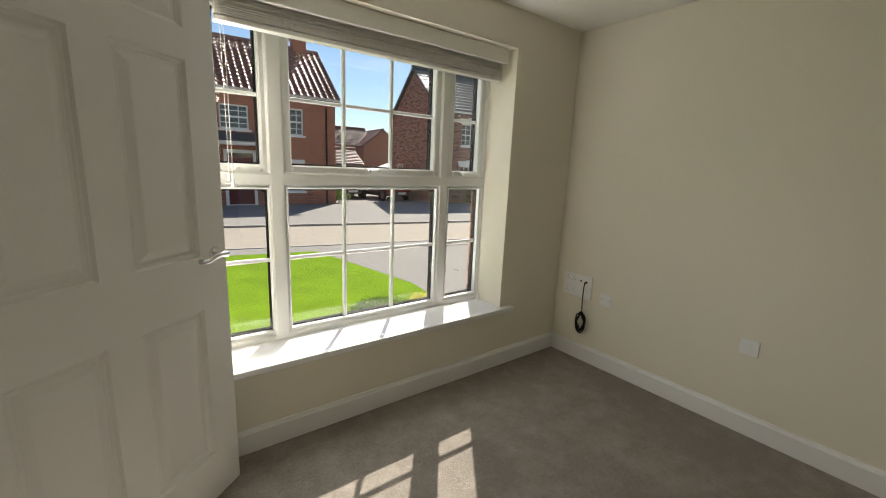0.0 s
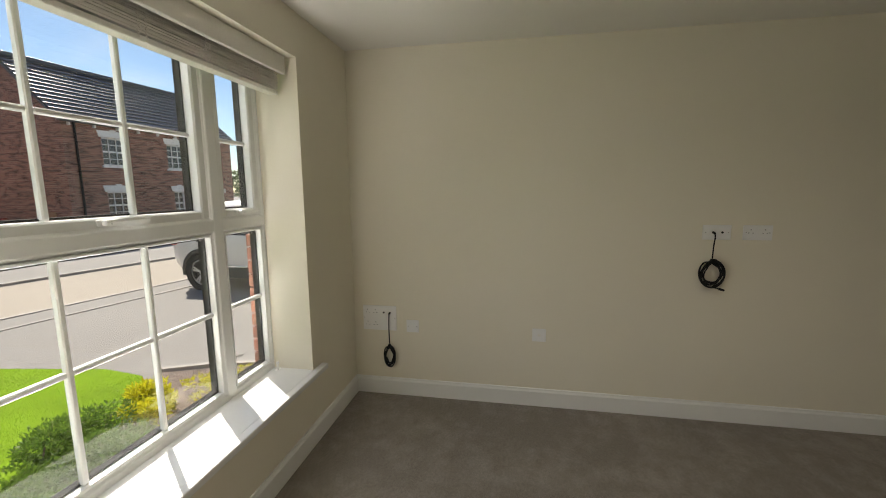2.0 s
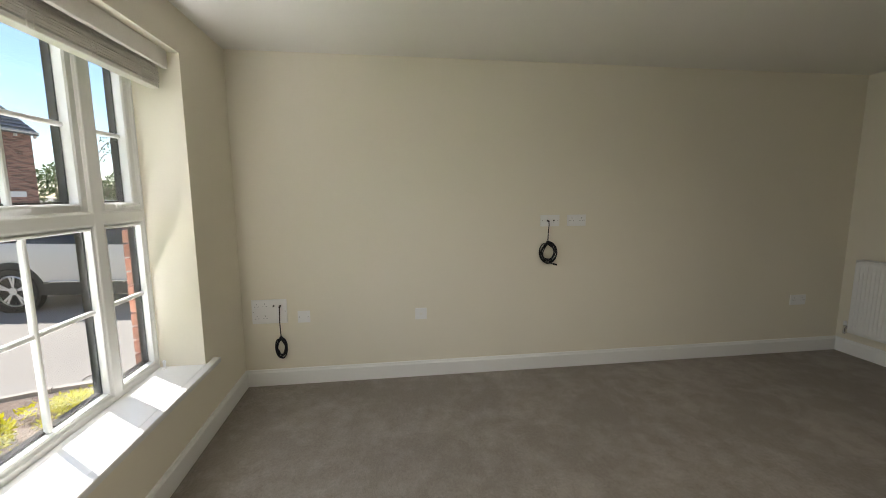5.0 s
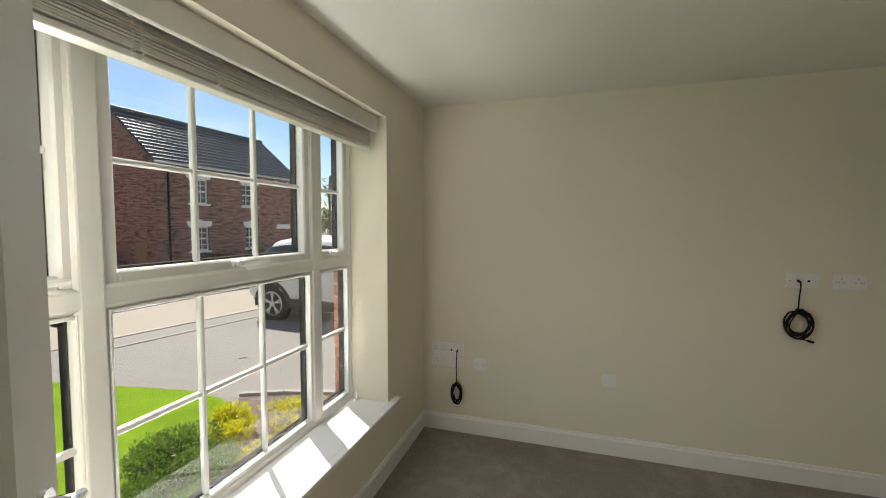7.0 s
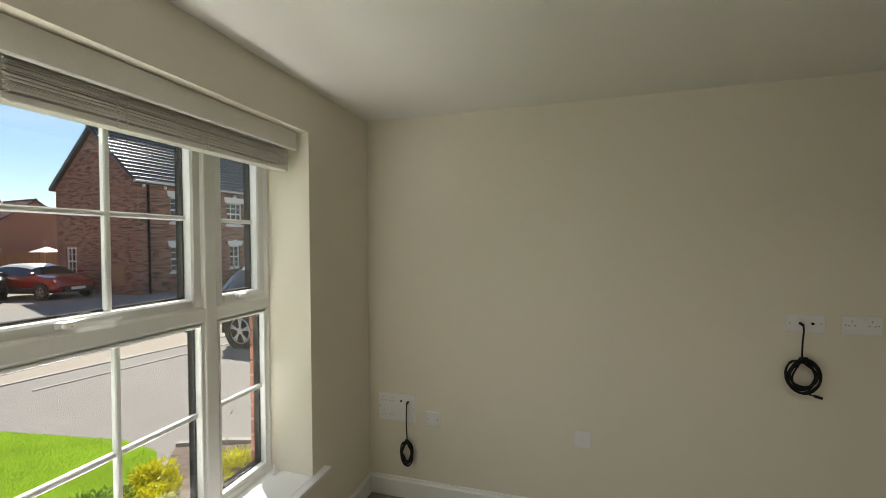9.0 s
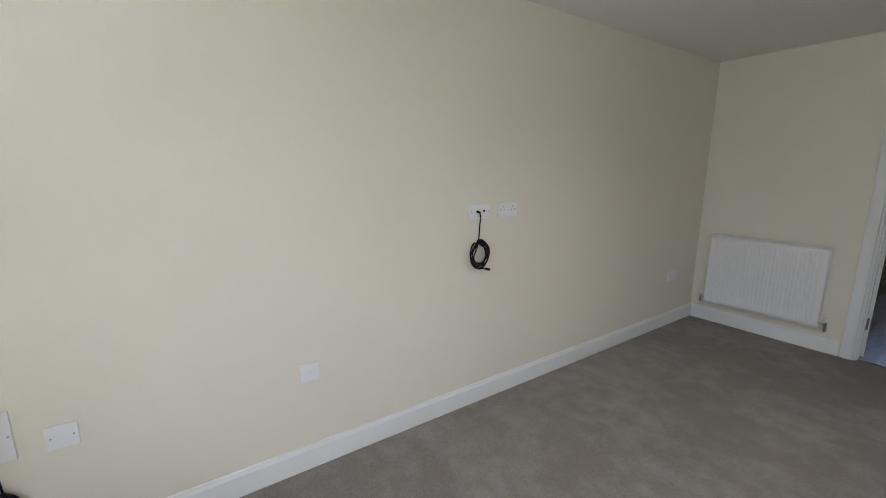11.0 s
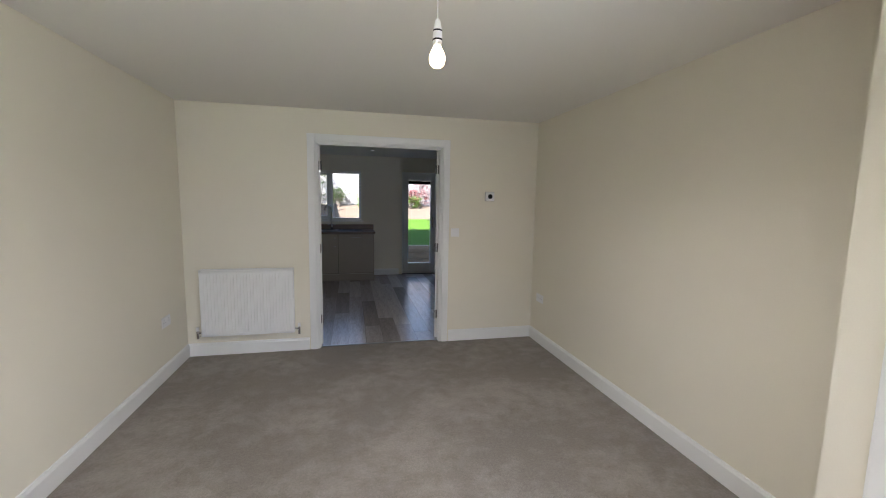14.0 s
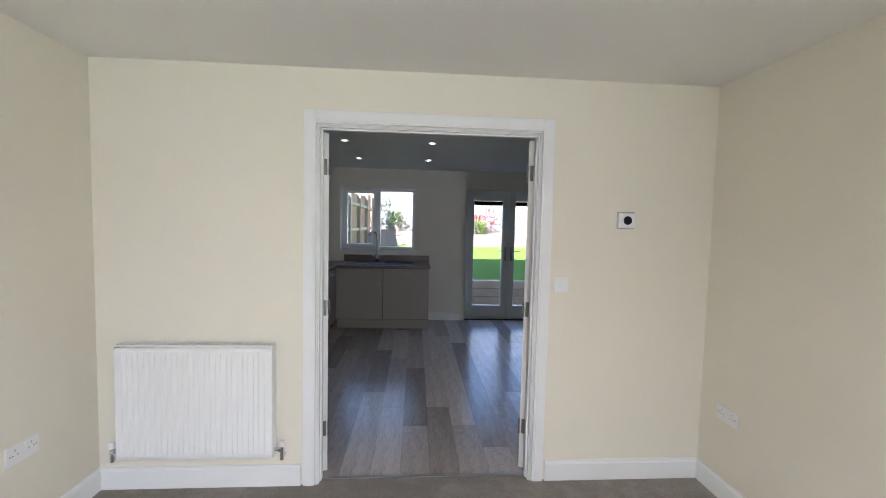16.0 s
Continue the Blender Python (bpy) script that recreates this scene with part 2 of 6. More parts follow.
def carpet_material():
    m = bpy.data.materials.new("carpet")
    m.use_nodes = True
    ns, ln = m.node_tree.nodes, m.node_tree.links
    b = ns["Principled BSDF"]
    b.inputs["Roughness"].default_value = 1.0
    b.inputs["Specular IOR Level"].default_value = 0.1
    b.inputs["Sheen Weight"].default_value, b.inputs["Sheen Roughness"].default_value = 0.15, 0.5
    co = ns.new("ShaderNodeTexCoord")

    def noise_at(scale, detail, rough=0.5, dist=0.0):
        n = ns.new("ShaderNodeTexNoise")
        n.inputs["Scale"].default_value, n.inputs["Detail"].default_value = scale, detail
        n.inputs["Roughness"].default_value, n.inputs["Distortion"].default_value = rough, dist
        ln.new(co.outputs["Object"], n.inputs["Vector"])
        return n
    tread, blot, pile = noise_at(9.0, 7, 0.66), noise_at(1.8, 3, 0.5), noise_at(300.0, 3)
    tuft = noise_at(70.0, 6, 0.7)
    # brushed pile: soft edged patches
    cr = ns.new("ShaderNodeValToRGB")
    cr.color_ramp.elements[0].position, cr.color_ramp.elements[1].position = 0.455, 0.61
    cr.color_ramp.elements[0].color = (0.24, 0.211, 0.182, 1)
    cr.color_ramp.elements[1].color = (0.33, 0.294, 0.258, 1)
    mx = ns.new("ShaderNodeMath")
    mx.operation = "MULTIPLY_ADD"
    mx.inputs[1].default_value, mx.inputs[2].default_value = 0.45, 0.28
    ln.new(blot.outputs["Fac"], mx.inputs[0])
    av = ns.new("ShaderNodeMath")
    av.operation = "MULTIPLY_ADD"
    av.inputs[1].default_value = 0.5
    ln.new(tread.outputs["Fac"], av.inputs[0])
    sub = ns.new("ShaderNodeMath")
    sub.operation = "SUBTRACT"
    sub.inputs[1].default_value = 0.25
    ln.new(mx.outputs[0], sub.inputs[0])
    ln.new(sub.outputs[0], av.inputs[2])
    ln.new(av.outputs[0], cr.inputs["Fac"])
    hsv = ns.new("ShaderNodeHueSaturation")
    s = ns.new("ShaderNodeMath")
    s.operation = "ADD"
    ln.new(pile.outputs["Fac"], s.inputs[0])
    ln.new(tuft.outputs["Fac"], s.inputs[1])
    mr = ns.new("ShaderNodeMapRange")
    mr.inputs["From Min"].default_value, mr.inputs["From Max"].default_value = 0.6, 1.4
    mr.inputs["To Min"].default_value, mr.inputs["To Max"].default_value = 0.66, 1.34
    ln.new(s.outputs[0], mr.inputs["Value"])
    ln.new(mr.outputs[0], hsv.inputs["Value"])
    ln.new(cr.outputs[0], hsv.inputs["Color"])
    ln.new(hsv.outputs[0], b.inputs["Base Color"])
    bp = ns.new("ShaderNodeBump")
    bp.inputs["Strength"].default_value, bp.inputs["Distance"].default_value = 0.7, 0.006
    ln.new(s.outputs[0], bp.inputs["Height"])
    ln.new(bp.outputs[0], b.inputs["Normal"])
    return m


def leaf_material(name, color, var, scale, fine):
    """Leaves let some light through."""
    m = material(name, color, 0.5, var=var, scale=scale, fine=fine, spec=0.4)
    ns, ln = m.node_tree.nodes, m.node_tree.links
    tr, mix = ns.new("ShaderNodeBsdfTranslucent"), ns.new("ShaderNodeMixShader")
    mix.inputs[0].default_value = 0.4
    ln.new([n for n in ns if n.type == "HUE_SAT"][0].outputs[0], tr.inputs[0])
    ln.new(ns["Principled BSDF"].outputs[0], mix.inputs[1])
    ln.new(tr.outputs[0], mix.inputs[2])
    ln.new(mix.outputs[0], ns["Material Output"].inputs[0])
    return m


M_WALL = material("cream_emulsion", (0.80, 0.755, 0.635), 0.75, var=0.025, scale=1.1, fine=180, bump=0.06, bump_scale=260, spec=0.25)
M_CEIL = material("white_emulsion", (0.82, 0.80, 0.75), 0.85, var=0.02, scale=0.9, fine=150, bump=0.05, bump_scale=240, spec=0.2)
M_TRIM = material("white_satin_paint", (0.83, 0.83, 0.81), 0.35, var=0.02, scale=4, fine=90, bump=0.02)
M_DOOR = material("white_door_paint", (0.80, 0.79, 0.765), 0.38, var=0.02, scale=5, fine=140, bump=0.05, bump_scale=160)
M_UPVC = material("white_upvc", (0.84, 0.845, 0.83), 0.3, var=0.015, scale=3, fine=50)
M_SILL = material("window_board_gloss", (0.84, 0.84, 0.83), 0.25, var=0.02, scale=3, fine=80)
M_GASKET = material("black_rubber_gasket", (0.006, 0.006, 0.006), 0.9, spec=0.1)
M_BLIND = material("cream_faux_wood_slats", (0.82, 0.80, 0.74), 0.45, var=0.05, scale=8, fine=120)
M_CORD = material("cream_cord", (0.85, 0.82, 0.76), 0.9)
M_PLASTIC = material("white_moulded_plastic", (0.84, 0.835, 0.82), 0.3, var=0.01)
M_BLACK = material("black_plastic", (0.008, 0.008, 0.009), 0.55, spec=0.25)
M_PIN = material("grey_pin_slot", (0.24, 0.24, 0.235), 0.6)
M_CHROME = material("polished_chrome", (0.72, 0.72, 0.73), 0.14, metal=1.0, var=0.03)
M_STEEL = material("brushed_steel", (0.42, 0.41, 0.39), 0.32, metal=1.0, var=0.08)
M_HINGE = material("dull_steel", (0.20, 0.195, 0.185), 0.4, metal=0.8, var=0.08)
M_RAD = material("white_radiator_enamel", (0.84, 0.84, 0.825), 0.3, var=0.015)
M_GLASS = glass_material("window_glass")
M_CARPET = carpet_material()
M_CABINET = material("putty_cabinet_door", (0.31, 0.275, 0.22), 0.45, var=0.02)
# carcass coloured near black so that the gaps between doors look shaded
M_CARCASS_SHADE = material("shade_dark_carcass", (0.06, 0.052, 0.042), 0.7)
M_WORKTOP = material("brown_laminate_worktop", (0.12, 0.075, 0.048), 0.35, var=0.3, scale=12, fine=70)
M_SINK = material("black_composite_sink", (0.03, 0.03, 0.032), 0.35)
M_BULB = glow_material("lit_bulb_glass", (1.0, 0.74, 0.38), 1.6)
M_SPOT = glow_material("lit_spot_lens", (1.0, 0.93, 0.82), 1.2)
M_BRICK_A = brick_material("orange_red_brick", (0.38, 0.125, 0.07), (0.19, 0.062, 0.04), (0.46, 0.34, 0.26), dark=0.84)
M_BRICK_B = brick_material("multi_red_brick", (0.33, 0.155, 0.11), (0.17, 0.075, 0.06), (0.42, 0.33, 0.27), dark=0.3)
M_PANTILE = material("red_clay_pantile", (0.17, 0.045, 0.036), 0.3, var=0.2, scale=2, fine=14, spec=1.0)
M_SLATE = material("dark_grey_concrete_tile", (0.045, 0.046, 0.052), 0.3, var=0.25, scale=2, fine=10, spec=0.9)
M_REDTILE = material("plum_red_roof_tile", (0.13, 0.04, 0.038), 0.6, var=0.2, scale=2, fine=10, spec=0.25)
M_WHITE = material("white_masonry_paint", (0.80, 0.79, 0.76), 0.5, var=0.03)
M_DARKGLASS = material("dim_window_glass", (0.03, 0.035, 0.04), 0.05, spec=0.8, var=0.2)
M_GRASS_GROUND = material("lawn_soil", (0.19, 0.32, 0.012), 0.95, var=0.35, scale=2.5, fine=45, bump=0.8, bump_scale=120, spec=0.1)
M_GRASS = leaf_material("grass_blade", (0.22, 0.38, 0.014), 0.3, 2.5, 25)
M_LAWN_BACK = material("back_lawn_turf", (0.085, 0.17, 0.02), 0.95, var=0.35, scale=2.5, fine=45, bump=0.8, bump_scale=120, spec=0.1)
M_BRICKPIECE = material("single_red_brick", (0.32, 0.125, 0.08), 0.85, var=0.25, scale=9, fine=60, bump=0.4, rand=0.25)
M_ASPHALT = material("pale_worn_asphalt", (0.27, 0.255, 0.237), 0.9, var=0.12, scale=0.7, fine=140, bump=0.5, bump_scale=220, spec=0.2)
M_ROAD = material("buff_road_surface", (0.36, 0.315, 0.26), 0.9, var=0.08, scale=0.5, fine=120, bump=0.4, bump_scale=200, spec=0.2)
M_KERB = material("concrete_kerb", (0.36, 0.33, 0.30), 0.85, var=0.12, scale=2, fine=60, bump=0.3)
M_LEAF_G = leaf_material("box_leaf_green", (0.12, 0.21, 0.03), 0.3, 3, 30)
M_LEAF_Y = leaf_material("golden_leaf", (0.58, 0.56, 0.03), 0.2, 4, 30)
M_LEAF_T = leaf_material("tree_leaf", (0.045, 0.08, 0.018), 0.4, 1, 8)
M_BARK = material("grey_bark", (0.12, 0.09, 0.07), 0.9, var=0.2, scale=5, fine=40, bump=0.6)
M_STONE = material("bark_mulch", (0.20, 0.150, 0.118), 0.9, var=0.6, scale=22, fine=90, bump=1.0, bump_scale=70, bump_dist=0.03)
M_CARWHITE = material("white_car_paint", (0.72, 0.70, 0.66), 0.25, coat=0.6, var=0.01)
M_CARDARK = material("dark_car_paint", (0.018, 0.02, 0.026), 0.25, coat=0.8, var=0.02)
M_CARRED = material("red_car_paint", (0.28, 0.012, 0.018), 0.25, coat=0.8, var=0.02)
M_CARBLUE = material("silver_blue_car_paint", (0.20, 0.25, 0.30), 0.25, coat=0.8, var=0.02)
M_TYRE = material("tyre_rubber", (0.018, 0.018, 0.018), 0.8, var=0.1)
M_ALLOY = material("silver_alloy_wheel", (0.55, 0.55, 0.56), 0.35, metal=0.8)
M_CLADDING = material("black_car_cladding", (0.02, 0.02, 0.021), 0.6)
M_CARGLASS = material("tinted_car_glass", (0.012, 0.015, 0.018), 0.04, spec=0.8)
M_TAIL = material("red_tail_lamp", (0.45, 0.01, 0.01), 0.15)
M_DOORRED = material("maroon_door_paint", (0.10, 0.008, 0.012), 0.35)
M_LEAD = material("dark_grey_canopy", (0.05, 0.055, 0.065), 0.5)
M_TIMBER = material("brown_fence_timber", (0.30, 0.18, 0.10), 0.8, var=0.2, scale=3, fine=40, rand=0.15)
M_SLEEPER = material("pale_timber_sleeper", (0.36, 0.28, 0.20), 0.8, var=0.2, scale=3, fine=30, rand=0.12)
M_PATIO = material("buff_paving", (0.34, 0.28, 0.21), 0.85, var=0.12, scale=2, fine=40)
M_SOIL = material("sandy_soil", (0.17, 0.125, 0.082), 0.95, var=0.25, scale=3, fine=40, bump=0.6)
M_RENDER = material("weathered_pale_wall", (0.27, 0.255, 0.235), 0.85, var=0.35, scale=2.5, fine=9)
M_REDLEAF = material("red_shrub_leaf", (0.16, 0.03, 0.03), 0.6, var=0.4, scale=3, fine=10)


def vinyl_material():
    m = material("grey_brown_vinyl_plank", (0.50, 0.44, 0.395), 0.24, var=0.34, scale=2, fine=30, rand=0.36, spec=0.5)
    ns, ln = m.node_tree.nodes, m.node_tree.links
    # grain stretched along the plank
    co = [n for n in ns if n.type == "TEX_COORD"][0]
    mp = ns.new("ShaderNodeMapping")
    mp.inputs["Scale"].default_value = (7, 1.0, 1)
    ln.new(co.outputs["Object"], mp.inputs["Vector"])
    for n in [n for n in ns if n.type == "TEX_NOISE"]:
        ln.new(mp.outputs[0], n.inputs["Vector"])
        n.inputs["Scale"].default_value = 3.0 if n.inputs["Scale"].default_value < 10 else 11.0
    return m


M_VINYL = vinyl_material()


# ---- the living room's structure ----
def wall_boxes(bm, axis, a0, a1, b0, b1, z0, z1, holes):
    """A wall along x (axis 'x') from a0 to a1, thick b0..b1, with rectangular holes (h0, h1, hz0, hz1)."""
    xs = sorted({a0, a1, *[h for q in holes for h in q[:2]]})
    zs = sorted({z0, z1, *[h for q in holes for h in q[2:]]})
    for i in range(len(xs) - 1):
        for k in range(len(zs) - 1):
            mx, mz = (xs[i] + xs[i + 1]) / 2, (zs[k] + zs[k + 1]) / 2
            if any(q[0] < mx < q[1] and q[2] < mz < q[3] for q in holes):
                continue
            if axis == "x":
                box(bm, xs[i], b0, zs[k], xs[i + 1], b1, zs[k + 1])
            else:
                box(bm, b0, xs[i], zs[k], b1, xs[i + 1], zs[k + 1])
    bmesh.ops.remove_doubles(bm, verts=bm.verts[:], dist=1e-5)
    inner = {}
    for f in bm.faces[:]:
        key = tuple(sorted((round(v.co.x, 4), round(v.co.y, 4), round(v.co.z, 4)) for v in f.verts))
        inner.setdefault(key, []).append(f)
    bmesh.ops.delete(bm, geom=[f for fs in inner.values() if len(fs) > 1 for f in fs], context="FACES")


def wall(name, axis, a0, a1, b0, b1, holes=(), z0=0.0, z1=H, mat=None, label="plain cream painted plaster wall"):
    bm = bmesh.new()
    wall_boxes(bm, axis, a0, a1, b0, b1, z0, z1, list(holes))
    return solid(name, bm, mat or M_WALL, label, "wall", kind="structure")


# the hole at -4.10 is unseen, cut for the added front door
wall("wall_north", "x", -4.8, 0.0, 0.0, 0.235, [(WX0, WX1, WZ0 - 0.03, WZ1), (-4.10, -3.20, 0.0, 2.08)])
wall("wall_east", "y", KY - 0.3, 0.345, 0.0, 0.12)
wall("wall_south", "x", -4.8, 0.0, -L - 0.10, -L, [(DX0, DX1, 0.0, DZ)])
wall("wall_west", "y", -L, PY + 0.1, -W - 0.1, -W)
wall("wall_partition", "y", PY, 0.0, PX - 0.1, PX, [(-1.585, -0.70, 0.0, 2.0)])
wall("wall_return", "x", -W, PX - 0.1, PY, PY + 0.1)
wall("wall_hall", "y", PY + 0.1, 0.0, -4.4, -4.3)
wall("wall_hall_south", "x", -4.3, -W, PY, PY + 0.1)
# outer brick leaf
bm = bmesh.new()
wall_boxes(bm, "x", -6.5, 0.12, 0.24, 0.345, -0.6, 5.0, [(WX0 - 0.03, WX1 + 0.033, WZ0 - 0.06, WZ1 + 0.03), (-4.09, -3.21, 0.0, 2.06)])
solid("wall_outer_brick", bm, M_BRICK_B, "red brick outer leaf of the front wall", "wall", kind="structure")

bm = bmesh.new()
box(bm, -W - 0.1, -L - 0.05, -0.12, 0, 0.0, 0.0)
box(bm, -4.4, PY, -0.12, -W - 0.1, 0.0, 0.0)
solid("floor", bm, M_CARPET, "taupe grey cut pile carpet with brushed patches", "floor", kind="structure")
bm = bmesh.new()
box(bm, -4.8, -L - 0.1, H, 0.12, 0.24, H + 0.12)
solid("ceiling", bm, M_CEIL, "smooth white painted ceiling", "ceiling", kind="structure")

SKIRT = [(0, 0), (0.015, 0), (0.015, 0.098), (0.010, 0.108), (0.008, 0.118), (0.0, 0.12)]


def skirting(*runs):
    for p, q in runs:
        bm = bmesh.new()
        extrude_profile(bm, SKIRT, (*p, 0), (*q, 0))
        solid("baseboard", bm, M_TRIM, "white painted skirting board along the wall", "skirting board", kind="structure")


skirting(((PX, 0), (0, 0)), ((0, 0), (0, -L)), ((0, -L), (DX1 + 0.07, -L)), ((DX0 - 0.07, -L), (-W, -L)),
         ((-W, -L), (-W, PY)), ((-W, PY), (PX + 0.015, PY)), ((PX, PY - 0.015), (PX, -1.67)), ((PX, -0.64), (PX, 0)),
         ((PX - 0.1, PY + 0.1), (-4.3, PY + 0.1)), ((-4.3, PY + 0.1), (-4.3, 0.0)))

# ---- front window ----
win = thing("window_1", "white uPVC window of three lights with glazing bars", "window", kind="structure")
FY0, FY1 = 0.235, 0.305                 # frame depth
TZ = 1.275                              # transom height
GYL, GYU = 0.268, 0.288                 # glass planes, fixed light and sash


def rect_frame(bm, x0, x1, z0, z1, w, y0, y1, bev=0.006):
    """A mitred-looking frame of four bars; w is (left, right, bottom, top)."""
    l, r, b, t = w
    box(bm, x0, y0, z0, x0 + l, y1, z1, bev)
    box(bm, x1 - r, y0, z0, x1, y1, z1, bev)
    box(bm, x0 + l, y0 + 0.0004, z0, x1 - r, y1 - 0.0004, z0 + b, bev)
    box(bm, x0 + l, y0 + 0.0004, z1 - t, x1 - r, y1 - 0.0004, z1, bev)


def sculpted(bm, along, c, w, a0, a1, y0, y1):
    """A uPVC bar with an ovolo on both edges, along 'x' or 'z', its middle line at c."""
    h = w / 2
    half = [(-h, y1), (-h, y0 + 0.020), (-h + 0.003, y0 + 0.012), (-h + 0.009, y0 + 0.006), (-h + 0.011, y0 + 0.002), (-h + 0.016, y0)]
    prof = half + [(-u, v) for u, v in half[::-1]]
    ends = [[bm.verts.new((c + u, v, a) if along == "z" else (a, v, c + u)) for u, v in prof] for a in (a0, a1)]
    n = len(prof)
    for i in range(n):
        bm.faces.new((ends[0][i], ends[0][(i + 1) % n], ends[1][(i + 1) % n], ends[1][i]))
    bm.faces.new(ends[0][::-1])
    bm.faces.new(ends[1])


bm = bmesh.new()
for cx in (WX0 - 0.003, WX1 + 0.003):
    sculpted(bm, "z", cx, 0.050, WZ0 - 0.02, WZ1 + 0.02, FY0, FY1)
for cz, wd in ((WZ0 + 0.0075, 0.055), (WZ1 - 0.010, 0.060)):
    sculpted(bm, "x", cz, wd, WX0 + 0.002, WX1 - 0.002, FY0 + 0.001, FY1 - 0.001)
part("window_frame", bm, M_UPVC, win)
for cx, wd in ((MULL_L - 0.006, 0.086), (MULL_R, 0.080)):
    bm = bmesh.new()
    sculpted(bm, "z", cx, wd, WZ0 + 0.016, WZ1 - 0.022, FY0 + 0.0005, FY1 - 0.0005)
    part("mullion", bm, M_UPVC, win)
LIGHTS = ((WX0 + 0.022, MULL_L - 0.036), (MULL_L + 0.036, MULL_R - 0.04), (MULL_R + 0.04, WX1 - 0.022))
HY = FY0 + 0.014                        # face of the sashes
for i, (a, b) in enumerate(LIGHTS):
    bm = bmesh.new()
    sculpted(bm, "x", TZ - 0.0075, 0.075, a - 0.020, b + 0.020, FY0 + 0.0015, FY1 - 0.0015)
    part("transom", bm, M_UPVC, win)
    # opening sash above the transom, set back from the frame
    z0, z1 = TZ + 0.012, WZ1 - 0.03
    fa, fb = a - 0.014, b + 0.014
    bm = bmesh.new()
    rect_frame(bm, fa, fb, z0, z1, (0.05, 0.05, 0.05, 0.05), HY, FY1 - 0.002, 0.007)
    sash = part("sash", bm, M_UPVC, win)
    # lower fixed light
    lz0, lz1 = WZ0 + 0.035, TZ - 0.045
    bm = bmesh.new()
    rect_frame(bm, a, b, lz0, lz1, (0.010, 0.010, 0.012, 0.012), FY0 + 0.006, FY1 - 0.01, 0.003)
    part("glazing_bead", bm, M_UPVC, win)
    for par, x0, x1, y0, y1, hz, GY in ((sash, fa + 0.05, fb - 0.05, z0 + 0.05, z1 - 0.05, 1.66, GYU), (win, a + 0.01, b - 0.01, lz0 + 0.012, lz1 - 0.012, 0.858, GYL)):
        bm = bmesh.new()
        rect_frame(bm, x0 - 0.002, x1 + 0.002, y0 - 0.002, y1 + 0.002, (0.010,) * 4, GY + 0.004, GY + 0.034, 0.0)
        part("gasket", bm, M_GASKET, par)
        bm = bmesh.new()
        box(bm, x0 - 0.004, GY - 0.002, y0 - 0.004, x1 + 0.004, GY + 0.002, y1 + 0.004)
        pane = part("pane", bm, M_GLASS, par)
        pane.visible_shadow = False
        cols = 3 if i == 1 else 1
        for k in range(1, cols):
            cx = x0 + (x1 - x0) * k / cols
            bm = bmesh.new()
            box(bm, cx - 0.0095, GY - 0.012, y0, cx + 0.0095, GY + 0.012, y1, 0.004)
            part("glazing_bar", bm, M_UPVC, par)
        for k in range(cols):
            ca, cb = x0 + (x1 - x0) * k / cols, x0 + (x1 - x0) * (k + 1) / cols
            bm = bmesh.new()
            box(bm, ca + (0.0095 if k else 0), GY - 0.011, hz - 0.0095, cb - (0.0095 if k < cols - 1 else 0), GY + 0.0115, hz + 0.0095, 0.004)
            part("glazing_bar", bm, M_UPVC, par)
    # handle on the bottom rail of the sash
    cx = (fa + fb) / 2 + (0.0 if i != 1 else 0.02)
    ln = 0.14 if i == 1 else 0.11
    hz = z0 + 0.034
    bm = bmesh.new()
    box(bm, cx - 0.045, HY - 0.010, hz - 0.011, cx + 0.03, HY + 0.001, hz + 0.011, 0.005, 2)
    hb = part("handle_base", bm, M_UPVC, sash)
    bm = bmesh.new()
    extrude_profile(bm, [(-0.005, -0.007), (0.004, -0.009), (0.008, 0.0), (0.004, 0.009), (-0.005, 0.007)], (cx - 0.028, HY - 0.022, hz), (cx + ln - 0.02, HY - 0.034, hz + 0.005))
    box(bm, cx - 0.034, HY - 0.028, hz - 0.010, cx + 0.004, HY - 0.008, hz + 0.010, 0.004, 2)
    part("handle", bm, M_UPVC, sash)
    bm = bmesh.new()
    cyl(bm, (cx - 0.016, HY - 0.0295, hz), (cx - 0.016, HY - 0.026, hz), 0.0045, None, 12)
    part("keyhole", bm, M_BLACK, sash)
    # stay hook of dark metal at the head of the lower light
    bm = bmesh.new()
    box(bm, b - 0.035, GYL + 0.01, lz1 - 0.03, b - 0.014, GYL + 0.03, lz1 - 0.012, 0.002)
    part("trickle_hook", bm, M_BLACK, win)

bm = bmesh.new()
box(bm, WX0 - 0.10, -0.042, 0.398, WX1 + 0.105, 0.0005, 0.43, 0.006, 3)
box(bm, WX0 + 0.001, -0.001, 0.398, WX1 - 0.001, 0.2345, 0.4298, 0.0)
solid("window_sill", bm, M_SILL, "glossy white window board with a rounded nosing", "window sill", kind="structure")
bm = bmesh.new()
box(bm, WX0 - 0.06, 0.30, 0.33, WX1 + 0.06, 0.40, 0.385, 0.004)
solid("outer_sill", bm, M_KERB, "pale cast stone outer sill", "window sill", kind="structure")

